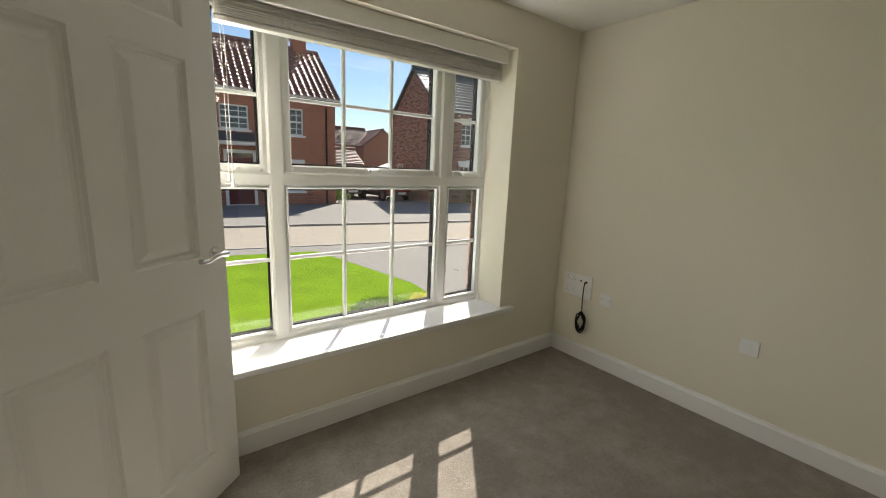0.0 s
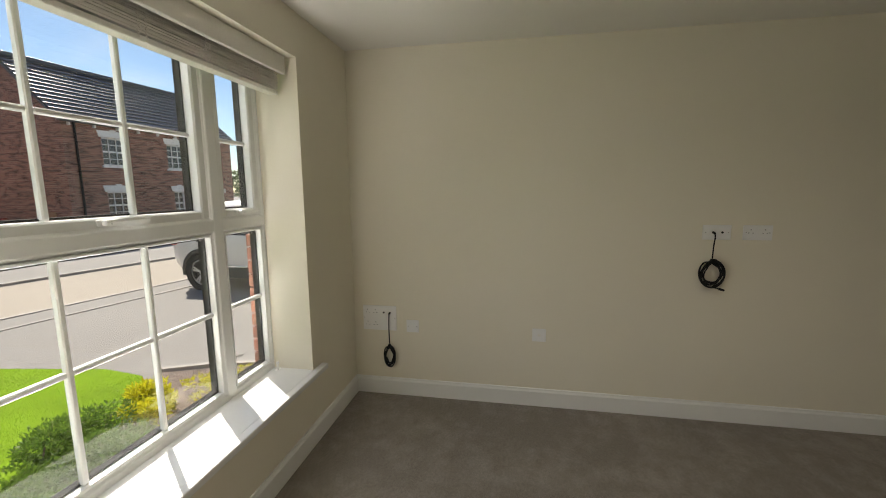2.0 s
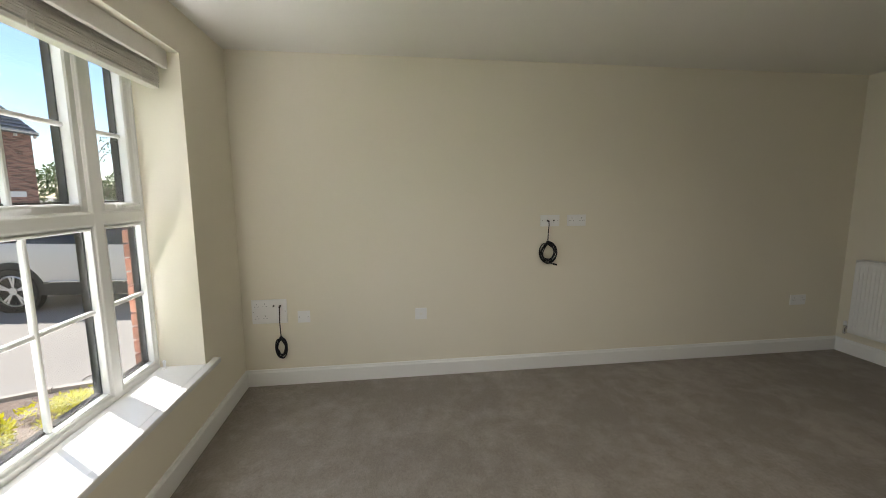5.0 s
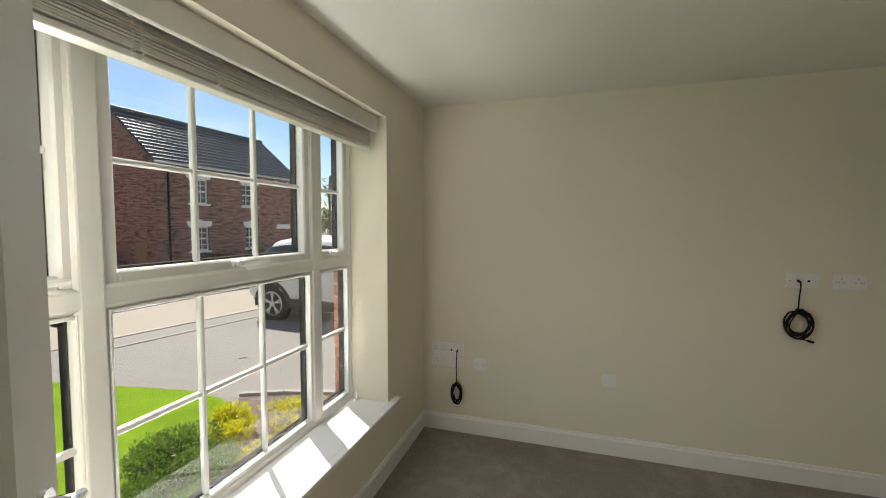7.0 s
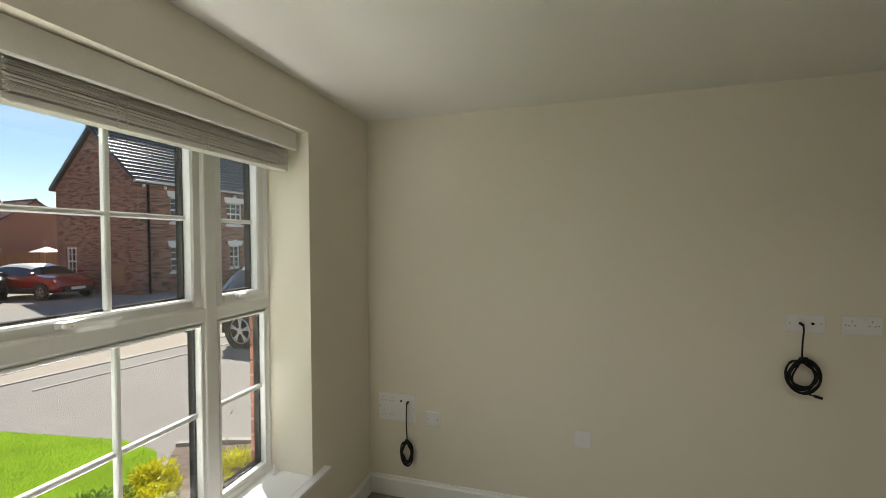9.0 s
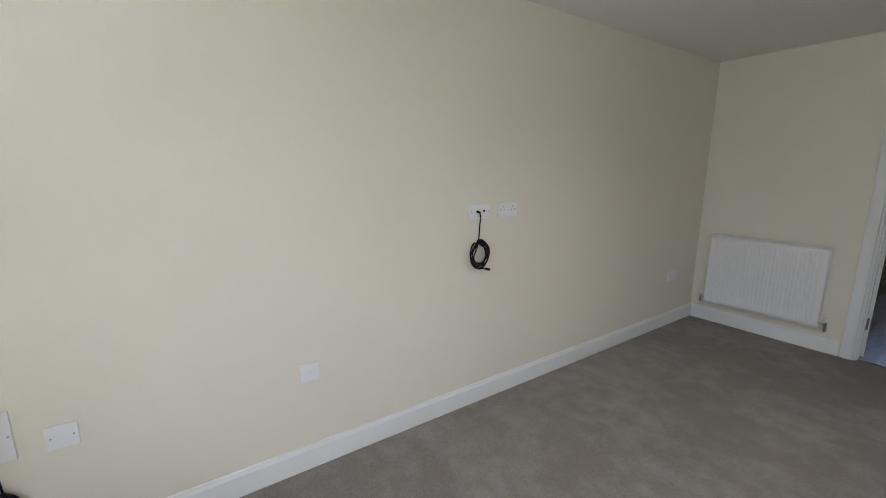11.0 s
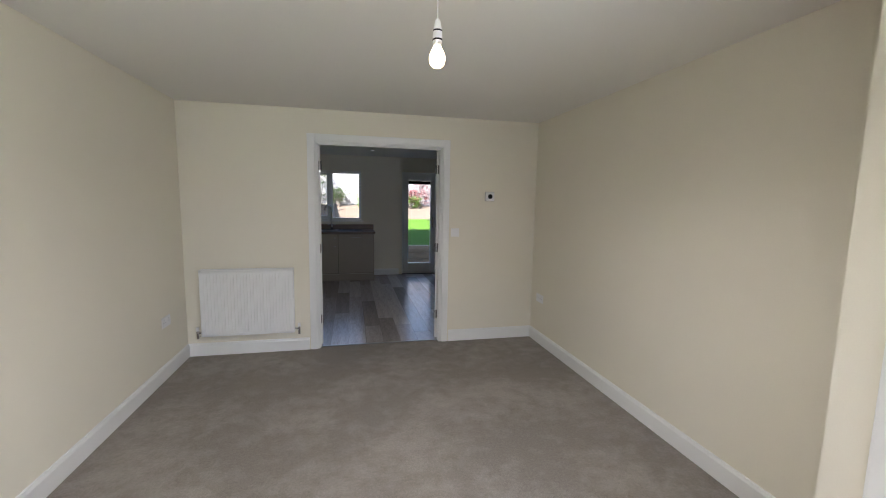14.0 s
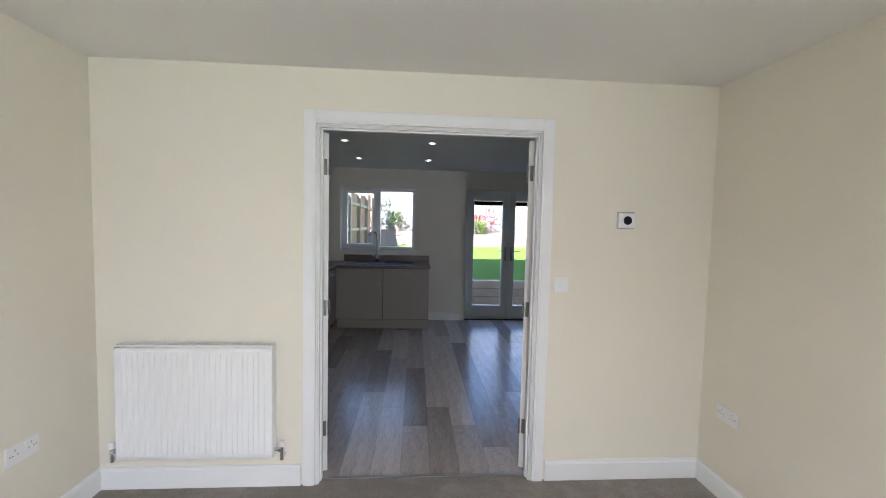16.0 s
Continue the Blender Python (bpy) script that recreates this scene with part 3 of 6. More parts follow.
# unseen glazed front door of the hall, added around the hall's fill lamp
fdoor = thing("door_4", "unseen white front door with a tall glazed panel, added for the hall lamp", "door", kind="structure")
bm = bmesh.new()
rect_frame(bm, -4.099, -3.201, 0.001, 2.079, (0.06, 0.06, 0.03, 0.06), 0.15, 0.22)
part("door_frame", bm, M_UPVC, fdoor)
bm = bmesh.new()
rect_frame(bm, -4.035, -3.265, 0.035, 2.015, (0.13, 0.13, 0.22, 0.14), 0.16, 0.205)
part("leaf", bm, M_UPVC, fdoor)
bm = bmesh.new()
box(bm, -3.91, 0.180, 0.25, -3.39, 0.184, 1.88)
part("pane", bm, M_GLASS, fdoor).visible_shadow = False

# ---- blind ----
blind = thing("venetian_blind", "cream slatted venetian blind drawn up under its valance", "blind")
BX0, BX1 = WX0 + 0.035, WX1 - 0.03
bm = bmesh.new()
extrude_profile(bm, [(-0.026, 0.0), (-0.030, 0.004), (-0.030, 0.085), (-0.014, 0.085), (-0.014, 0.0)], (BX1, 0.075, 1.996), (BX0, 0.075, 1.996))
part("valance", bm, M_BLIND, blind)
bm = bmesh.new()
box(bm, BX0 + 0.012, 0.092, 2.001, BX1 - 0.012, 0.145, 2.068, 0.003)
part("headrail", bm, M_BLIND, blind)
rng = random.Random(4)
slat_z = 1.996
k = 0
while slat_z > 1.925:
    bm = bmesh.new()
    dy, tilt = rng.uniform(-0.003, 0.003), rng.uniform(-0.0012, 0.0012)
    n, pts = 6, []
    prof = [(0.025 * (2 * j / n - 1), 0.0016 * (1 - (2 * j / n - 1) ** 2)) for j in range(n + 1)]
    prof = prof + [(u, v - 0.0025) for u, v in prof[::-1]]
    extrude_profile(bm, prof, (BX0 + 0.012, 0.108 + dy, slat_z + tilt), (BX1 - 0.012 + rng.uniform(-0.003, 0.003), 0.108 + dy, slat_z - tilt))
    part("slat", bm, M_BLIND, blind)
    gap = rng.choice((0.0028, 0.0029, 0.0031, 0.0034)) + (0.0022 if k in (7, 8, 15) else 0)
    slat_z -= gap
    k += 1
bm = bmesh.new()
box(bm, BX0 + 0.010, 0.083, 1.898, BX1 - 0.012, 0.134, 1.918, 0.004, 2)
part("bottom_rail", bm, M_BLIND, blind)
for lx in (-2.215, -1.955, -1.69, -1.412, -1.127, -0.835, -0.70):
    for s in (-0.013, 0.013):
        pts = []
        z = 2.0
        j = 0
        while z > 1.893:
            pts.append((lx + s + (0.011 + rng.uniform(0.0, 0.009)) * (1 if j % 2 else -1), 0.080 - (0.003 if j % 2 else 0.010) + rng.uniform(-0.003, 0.002), z))
            z -= 0.0062
            j += 1
        part("ladder_cord", tube(pts, 0.0017, 3), M_CORD, blind)
for dx, zt in ((0.0, 1.30), (0.014, 1.275)):
    part("pull_cord", tube([(-2.222 + dx, 0.088, 2.0), (-2.224 + dx, 0.078, 1.8), (-2.221 + dx, 0.074, 1.5), (-2.222 + dx, 0.074, zt)], 0.0012, 4), M_CORD, blind)
    bm = bmesh.new()
    cyl(bm, (-2.222 + dx, 0.074, zt - 0.035), (-2.222 + dx, 0.074, zt), 0.009, 0.004, 12)
    part("cord_tassel", bm, M_PLASTIC, blind)

# small cord cleat in the reveal's corner
bm = bmesh.new()
box(bm, -0.655, 0.185, 0.4305, -0.625, 0.205, 0.437, 0.002)
cyl(bm, (-0.64, 0.195, 0.434), (-0.64, 0.195, 0.475), 0.007, 0.005, 10)
box(bm, -0.646, 0.187, 0.462, -0.634, 0.203, 0.478, 0.003)
solid("window_stay_pin", bm, M_PLASTIC, "small white plastic cord holder standing on the window board", "cord holder")


# ---- internal doors ----
def panel_face(bm, w, h, y, s, panels, d=0.0165, mw=0.050):
    """One face of a leaf with sunk, moulded panels."""
    xs = sorted({0, w, *[q for p in panels for q in p[:2]]})
    zs = sorted({0, h, *[q for p in panels for q in p[2:]]})
    grid = {(x, z): bm.verts.new((x, y, z)) for x in xs for z in zs}
    for i in range(len(xs) - 1):
        for k in range(len(zs) - 1):
            cx, cz = (xs[i] + xs[i + 1]) / 2, (zs[k] + zs[k + 1]) / 2
            if any(p[0] < cx < p[1] and p[2] < cz < p[3] for p in panels):
                continue
            bm.faces.new((grid[xs[i], zs[k]], grid[xs[i + 1], zs[k]], grid[xs[i + 1], zs[k + 1]], grid[xs[i], zs[k + 1]]))
    for x0, x1, z0, z1 in panels:
        prev = [grid[a, c] for a, c in ((x0, z0), (x1, z0), (x1, z1), (x0, z1))]
        # a wide hollow, then a sharp quirk and the flat field
        for o, dep in ((mw * 0.10, d * 0.70), (mw * 0.20, d * 0.78), (mw * 0.30, d * 1.0), (mw * 0.52, d * 0.95), (mw * 0.95, d * 0.30), (mw * 1.05, d * 0.22)):
            cur = [bm.verts.new((a, y - s * dep, c)) for a, c in ((x0 + o, z0 + o), (x1 - o, z0 + o), (x1 - o, z1 - o), (x0 + o, z1 - o))]
            for i in range(4):
                bm.faces.new((prev[i], prev[(i + 1) % 4], cur[(i + 1) % 4], cur[i]))
            prev = cur
        bm.faces.new(prev)


def panel_leaf(w, h, t, panels):
    bm = bmesh.new()
    panel_face(bm, w, h, 0.0, -1, panels)
    panel_face(bm, w, h, t, 1, panels)
    for a, c in (((0, 0), (w, 0)), ((w, 0), (w, h)), ((w, h), (0, h)), ((0, h), (0, 0))):
        bm.faces.new([bm.verts.new((a[0], 0, a[1])), bm.verts.new((c[0], 0, c[1])), bm.verts.new((c[0], t, c[1])), bm.verts.new((a[0], t, a[1]))])
    bmesh.ops.remove_doubles(bm, verts=bm.verts[:], dist=1e-5)
    return bm


def lever(door, x, z, t, toward):
    """Lever handles on both faces of a leaf; toward: -1 points the lever to the hinge."""
    for s, y in ((-1, 0.0), (1, t)):
        bm = bmesh.new()
        cyl(bm, (x, y, z), (x, y + s * 0.009, z), 0.026, 0.024, 24)
        cyl(bm, (x, y + s * 0.009, z), (x, y + s * 0.047, z), 0.0095, 0.0095, 14)
        ob = part("rose", bm, M_CHROME, door, "polished chrome rose", smooth=False)
        pts = [(x - 0.012 * toward, y + s * 0.048, z), (x + 0.03 * toward, y + s * 0.05, z + 0.008), (x + 0.065 * toward, y + s * 0.05, z - 0.006),
               (x + 0.095 * toward, y + s * 0.05, z - 0.012), (x + 0.118 * toward, y + s * 0.05, z - 0.002)]
        part("lever", tube(pts, 0.0095, 8), M_CHROME, ob, "curved polished chrome lever", smooth=True)


LEAF_W, LEAF_T = 0.838, 0.035
dr = thing("door_1", "open white six panel moulded door with chrome lever handles", "door",
           pose(-2.931, -0.683, 0.008, 0, 0, 40), kind="structure")
st, mid = 0.12, 0.105
pw = (LEAF_W - 2 * st - mid) / 2
cols = ((st, st + pw), (st + pw + mid, LEAF_W - st))
rows6 = ((0.20, 0.80), (1.00, 1.66), (1.76, 1.90))
part("leaf", panel_leaf(LEAF_W, 1.981, LEAF_T, [(a, b, c, d) for a, b in cols for c, d in rows6]), M_DOOR, dr)
lever(dr, LEAF_W - 0.055, 1.0, LEAF_T, -1)
bm = bmesh.new()
box(bm, LEAF_W - 0.0002, 0.006, 0.93, LEAF_W + 0.0012, 0.029, 1.07, 0)
part("latch_plate", bm, M_STEEL, dr)


def door_trim(name, axis, a0, a1, h, faces, label):
    """Lining and architraves of a doorway. axis: the wall's line; faces: (face coordinate, outward sign)."""
    ob = thing(name, label, "door frame", kind="structure")
    f = sorted(q[0] for q in faces)

    def put(bm, u0, v0, z0, u1, v1, z1, bev=0.0):
        if axis == "x":
            box(bm, u0, v0, z0, u1, v1, z1, bev, 2)
        else:
            box(bm, v0, u0, z0, v1, u1, z1, bev, 2)
    t = 0.026
    for u0, u1, z0, z1 in ((a0, a0 + t, 0, h - t), (a1 - t, a1, 0, h - t), (a0, a1, h - t, h)):
        bm = bmesh.new()
        put(bm, u0, f[0] - 0.0, z0, u1, f[1] + 0.0, z1)
        part("lining", bm, M_TRIM, ob)
    for v, s in faces:
        for u0, u1, z0, z1 in ((a0 - 0.058, a0 + 0.010, 0, h + 0.058), (a1 - 0.010, a1 + 0.058, 0, h + 0.058), (a0 + 0.010, a1 - 0.010, h - 0.010, h + 0.058)):
            bm = bmesh.new()
            put(bm, u0, v, z0, u1, v + s * 0.016, z1, 0.004)
            tw = u1 - u0
            if z0 == 0:
                e0, e1 = (u0 + 0.010, u1 - 0.014)
                put(bm, e0, v + s * 0.0155, z0, e1, v + s * 0.019, z1 - 0.010, 0.0015)
            else:
                put(bm, u0, v + s * 0.0155, z0 + 0.014, u1, v + s * 0.019, z1 - 0.010, 0.0015)
            part("architrave", bm, M_TRIM, ob)
    return ob, put


hall_trim, hput = door_trim("door_frame_1", "y", -1.585, -0.70, 2.0, ((PX - 0.1, -1), (PX, 1)), "white painted door lining and architrave to the hall")
for u0, u1, z0, z1 in ((-1.584, -1.572, 0, 1.974), (-0.738, -0.726, 0, 1.974)):
    bm = bmesh.new()
    hput(bm, u0, PX - 0.075, z0, u1, PX - 0.042, z1, 0.001)
    part("door_stop", bm, M_TRIM, hall_trim)
bm = bmesh.new()
box(bm, PX - 0.03, -1.5842, 0.975, PX - 0.004, -1.5825, 1.04, 0)
sp = part("strike_plate", bm, M_STEEL, hall_trim, "small steel strike plate")
bm = bmesh.new()
box(bm, PX - 0.022, -1.5826, 0.995, PX - 0.010, -1.582, 1.018, 0)
part("strike_hole", bm, M_BLACK, sp)

kit_trim, kput = door_trim("door_frame_2", "x", DX0, DX1, DZ + 0.005, ((-L - 0.1, -1), (-L, 1)), "white painted lining and architrave of the kitchen doorway")
for u0, u1, z0, z1 in ((DX0 + 0.026, DX0 + 0.038, 0, DZ - 0.021), (DX1 - 0.038, DX1 - 0.026, 0, DZ - 0.021), (DX0 + 0.026, DX1 - 0.026, DZ - 0.033, DZ - 0.021)):
    bm = bmesh.new()
    kput(bm, u0, -L - 0.060, z0, u1, -L - 0.025, z1, 0.001)
    part("door_stop", bm, M_TRIM, kit_trim)

# stepped beads inside the architrave, with open quirks between them
for o0, o1, pr in ((0.0145, 0.0200, 0.011), (0.0245, 0.0295, 0.006)):
    for u0, u1, z0, z1 in ((DX0 + o0, DX0 + o1, 0, DZ - o0), (DX1 - o1, DX1 - o0, 0, DZ - o0), (DX0 + o1, DX1 - o1, DZ - o1 + 0.004, DZ - o0 + 0.004)):
        bm = bmesh.new()
        kput(bm, u0, -L - 0.02, z0, u1, -L + pr, z1)
        part("lining_bead", bm, M_TRIM, kit_trim)


def kitchen_leaf(label, m):
    d = thing("door_2", label, "door", m, kind="structure")
    w = 0.60
    part("leaf", panel_leaf(w, 1.981, 0.035, [(0.11, w - 0.11, c, e) for c, e in ((0.22, 0.78), (1.0, 1.86))]), M_DOOR, d)
    for z in (0.26, 0.98, 1.79):
        bm = bmesh.new()
        cyl(bm, (-0.006, -0.004, z - 0.045), (-0.006, -0.004, z + 0.045), 0.006, None, 10)
        box(bm, -0.0022, 0.010, z - 0.045, 0.0, 0.030, z + 0.045)
        part("hinge", bm, M_HINGE, d, "dull steel butt hinge")
    return d


kitchen_leaf("white panelled door folded open into the kitchen", pose(DX1 - 0.051, -L - 0.121, 0.006, 0, 0, -66))
kl = kitchen_leaf("white panelled door folded open into the kitchen", pose(DX0 + 0.051, -L - 0.121, 0.006, 0, 0, -114))
for c in kl.children:
    c.scale.y = -1
bm = bmesh.new()
box(bm, DX0 + 0.026, -L - 0.062, 0.0, DX1 - 0.026, -L - 0.04, 0.006, 0.002)
solid("threshold_strip", bm, M_STEEL, "narrow metal threshold strip between carpet and vinyl", "threshold", kind="structure")

# ---- kitchen structure ----
wall("wall_kitchen_west", "y", KY, -L - 0.1, KW - 0.1, KW)
wall("wall_kitchen_back", "x", KW, 0.0, KY - 0.3, KY, [(-1.68, -0.56, 1.08, 2.02), (-3.87, -2.47, 0.0, 2.03)])
bm = bmesh.new()
box(bm, KW, KY - 0.3, -0.12, 0.0, -L - 0.05, -0.010)
floor_k = solid("floor_kitchen", bm, M_GASKET, "grey brown wood effect vinyl plank floor", "floor", kind="structure")
bm = bmesh.new()
box(bm, KW - 0.1, KY - 0.3, H, 0.12, -L - 0.1, H + 0.12)
solid("ceiling_kitchen", bm, M_CEIL, "white kitchen ceiling with recessed spotlights", "ceiling", kind="structure")
skirting(((-1.92, KY), (-2.41, KY)), ((-3.93, KY), (KW, KY)), ((KW, KY), (KW, -L - 0.1)), ((DX1 + 0.07, -L - 0.1), (-0.01, -L - 0.1)))

# kitchen window
kw = thing("window_2", "white uPVC kitchen window of two casements", "window", kind="structure")
bm = bmesh.new()
rect_frame(bm, -1.70, -0.54, 1.06, 2.04, (0.06, 0.06, 0.06, 0.06), KY - 0.22, KY - 0.15)
part("window_frame", bm, M_UPVC, kw)
bm = bmesh.new()
box(bm, -1.145, KY - 0.22, 1.12, -1.08, KY - 0.151, 1.98, 0.005)
part("mullion", bm, M_UPVC, kw)
bm = bmesh.new()
rect_frame(bm, -1.082, -0.598, 1.115, 1.985, (0.045,) * 4, KY - 0.21, KY - 0.135)
sash = part("sash", bm, M_UPVC, kw)
for x0, x1, z0, z1, par in ((-1.64, -1.145, 1.12, 1.98, kw), (-1.04, -0.643, 1.16, 1.94, sash)):
    bm = bmesh.new()
    box(bm, x0 - 0.003, KY - 0.187, z0 - 0.003, x1 + 0.003, KY - 0.183, z1 + 0.003)
    part("pane", bm, M_GLASS, par).visible_shadow = False
bm = bmesh.new()
box(bm, -1.72, KY - 0.15, 1.052, -0.52, KY + 0.03, 1.08, 0.005)
part("window_sill", bm, M_SILL, kw)
bm = bmesh.new()
cyl(bm, (-1.67, KY - 0.05, 1.985), (-0.57, KY - 0.05, 1.985), 0.022, None, 14)
box(bm, -1.67, KY - 0.085, 1.99, -0.57, KY - 0.02, 2.018, 0.003)
solid("roller_blind", bm, M_BLIND, "rolled up cream roller blind at the window head", "blind")

# French doors
fd = thing("door_3", "pair of glazed white French doors to the garden", "door", kind="structure")
bm = bmesh.new()
rect_frame(bm, -3.88, -2.46, -0.01, 2.04, (0.06, 0.06, 0.03, 0.06), KY - 0.20, KY - 0.12)
part("door_frame", bm, M_UPVC, fd)
for x0, x1, s in ((-3.165, -2.515, 1), (-3.825, -3.17, -1)):
    bm = bmesh.new()
    rect_frame(bm, x0, x1, 0.022, 1.985, (0.098, 0.098, 0.19, 0.115), KY - 0.19, KY - 0.115)
    leaf = part("leaf", bm, M_UPVC, fd)
    bm = bmesh.new()
    box(bm, x0 + 0.095, KY - 0.155, 0.21, x1 - 0.095, KY - 0.151, 1.873)
    part("pane", bm, M_GLASS, leaf).visible_shadow = False
    bm = bmesh.new()
    box(bm, x0 + 0.10, KY - 0.150, 1.80, x1 - 0.10, KY - 0.135, 1.866, 0.003)
    part("raised_blind", bm, M_GASKET, leaf, "dark blind gathered at the head of the glass")
    hx = x0 + 0.048 if s > 0 else x1 - 0.048
    bm = bmesh.new()
    box(bm, hx - 0.014, KY - 0.116, 0.93, hx + 0.014, KY - 0.104, 1.15, 0.004)
    hp = part("handle_plate", bm, M_CHROME, leaf)
    part("handle", tube([(hx, KY - 0.104, 1.09), (hx, KY - 0.06, 1.09), (hx + s * 0.02, KY - 0.055, 1.09), (hx + s * 0.12, KY - 0.055, 1.088)], 0.008, 5), M_CHROME, hp, smooth=True)


# ---- kitchen units ----
def base_unit(label, m, w, doors, handle=None):
    c = thing("kitchen_base_cabinet", label, "cabinet", m, "fitted kitchen cabinets")
    bm = bmesh.new()
    box(bm, 0.0, 0.0, 0.14, w, 0.56, 0.86)
    part("body", bm, M_CARCASS_SHADE, c)
    bm = bmesh.new()
    box(bm, 0.0, 0.05, 0.0, w, 0.066, 0.125)
    part("plinth", bm, M_CABINET, c)
    dw = w / doors
    for i in range(doors):
        bm = bmesh.new()
        box(bm, i * dw + 0.0035, -0.021, 0.15, (i + 1) * dw - 0.0035, -0.001, 0.852, 0.0025, 2)
        d = part("door", bm, M_CABINET, c)
        if handle == "bar":
            x = i * dw + dw / 2
            bm = tube([(x - 0.08, -0.021, 0.80), (x - 0.08, -0.046, 0.80), (x + 0.08, -0.046, 0.80), (x + 0.08, -0.021, 0.80)], 0.005, 6, order=2)
            part("handle", bm, M_STEEL, d, "brushed steel bar handle")
        elif handle == "knob":
            x = (i + 1) * dw - 0.05 if i == 0 else i * dw + 0.05
            for z in (0.79, 0.64):
                bm = bmesh.new()
                cyl(bm, (x, -0.021, z), (x, -0.036, z), 0.008, 0.013, 14)
                part("handle", bm, M_STEEL, d, "small steel knob")
    return c


# cabinet fronts face the living room; their own -y is the front
FRONT = KY + 0.60
base_unit("putty coloured sink cabinet with one door", pose(-0.62, FRONT - 0.02, 0, 0, 0, 180), 0.635, 1, "knob")
base_unit("putty coloured integrated appliance front with a bar handle", pose(-1.257, FRONT - 0.02, 0, 0, 0, 180), 0.635, 1, "bar")
for y in (-8.28, -7.68, -7.08):
    base_unit("putty coloured cabinet along the side wall", pose(-0.60, y + 0.6, 0, 0, 0, -90), 0.6, 1, "bar")
bm = bmesh.new()
box(bm, -1.912, KY + 0.002, 0.862, -0.002, FRONT + 0.015, 0.90, 0.004, 2)
box(bm, -0.62, FRONT + 0.0155, 0.862, -0.002, -6.46, 0.8996, 0.004, 2)
solid("worktop", bm, M_WORKTOP, "brown wood effect laminate kitchen worktop", "worktop")
bm = bmesh.new()
box(bm, -1.912, KY + 0.002, 0.901, -0.62, KY + 0.016, 1.0, 0.003)
solid("upstand", bm, M_WORKTOP, "brown laminate upstand behind the sink", "upstand")
sink = thing("kitchen_sink", "black composite inset sink with a ribbed drainer", "sink")
bm = bmesh.new()
box(bm, -1.70, KY + 0.08, 0.9005, -1.22, KY + 0.54, 0.912, 0.004, 2)
for i in range(7):
    box(bm, -1.67, KY + 0.14 + i * 0.05, 0.9115, -1.25, KY + 0.155 + i * 0.05, 0.916, 0.002)
part("drainer", bm, M_SINK, sink)
bm = bmesh.new()
box(bm, -1.22, KY + 0.08, 0.9005, -0.74, KY + 0.16, 0.912, 0.003)
box(bm, -1.22, KY + 0.49, 0.9005, -0.74, KY + 0.54, 0.912, 0.003)
box(bm, -1.22, KY + 0.16, 0.9005, -1.18, KY + 0.49, 0.912, 0.003)
box(bm, -0.78, KY + 0.16, 0.9005, -0.74, KY + 0.49, 0.912, 0.003)
part("bowl_rim", bm, M_SINK, sink)
tap = thing("mixer_tap", "tall chrome swan neck mixer tap at the sink", "tap")
bm = bmesh.new()
cyl(bm, (-1.13, KY + 0.12, 0.912), (-1.13, KY + 0.12, 1.0), 0.024, 0.020, 18)
part("base", bm, M_CHROME, tap, smooth=True)
part("spout", tube([(-1.13, KY + 0.12, 0.99), (-1.13, KY + 0.12, 1.18), (-1.128, KY + 0.12, 1.31), (-1.10, KY + 0.15, 1.36), (-1.04, KY + 0.20, 1.36), (-1.01, KY + 0.22, 1.31), (-1.005, KY + 0.225, 1.26)], 0.013, 10), M_CHROME, tap, smooth=True)
for s in (-1, 1):
    part("lever", tube([(-1.13, KY + 0.12, 0.985), (-1.13 + s * 0.035, KY + 0.125, 0.988), (-1.13 + s * 0.075, KY + 0.13, 1.0)], 0.007, 5), M_CHROME, tap, smooth=True)
spot = None
for x, y in ((-0.97, -6.84), (-1.85, -6.84), (-0.96, -7.95), (-1.85, -7.95)):
    if spot:
        copy_thing(spot, pose(x, y, H))
        continue
    spot = thing("recessed_spotlight", "small lit recessed ceiling spotlight", "spotlight", pose(x, y, H), "kitchen ceiling spotlights")
    bm = bmesh.new()
    n = 24
    rings = [[bm.verts.new((r * math.cos(2 * math.pi * i / n), r * math.sin(2 * math.pi * i / n), z)) for i in range(n)] for r, z in ((0.042, -0.0005), (0.040, -0.005), (0.026, -0.005), (0.022, 0.0))]
    for p, q in zip(rings, rings[1:]):
        for i in range(n):
            bm.faces.new((p[i], p[(i + 1) % n], q[(i + 1) % n], q[i]))
    part("bezel", bm, M_PLASTIC, spot)
    bm = bmesh.new()
    cyl(bm, (0, 0, -0.003), (0, 0, -0.0008), 0.028, None, 20)
    part("lens", bm, M_SPOT, spot)

# ---- radiator ----
rad = thing("radiator", "white ribbed panel radiator hung below the wall beside the doorway", "radiator")
RX0, RX1, RZ0, RZ1, RY = -0.945, -0.143, 0.190, 0.822, -L + 0.045
bm = bmesh.new()
n = 27
pts = []
wr = (RX1 - RX0 - 0.05) / n
for i in range(n):
    x = RX0 + 0.025 + i * wr
    pts += [(x + wr * 0.34, 0.0045), (x + wr * 0.44, 0.0002), (x + wr * 0.56, 0.0002), (x + wr * 0.66, 0.0045)]
pts = [(RX0 + 0.004, -0.012), (RX0, -0.004), (RX0 + 0.006, 0.004), (RX0 + 0.018, 0.004)] + pts + [(RX1 - 0.018, 0.004), (RX1 - 0.006, 0.004), (RX1, -0.004), (RX1 - 0.004, -0.012)]
zz = ((RZ0 + 0.01, -0.004, 0.0), (RZ0 + 0.03, 0.003, 0.0), (RZ0 + 0.05, 0.003, 1.0), (RZ1 - 0.06, 0.003, 1.0), (RZ1 - 0.035, 0.003, 0.0), (RZ1 - 0.018, -0.004, 0.0))
rows_ = []
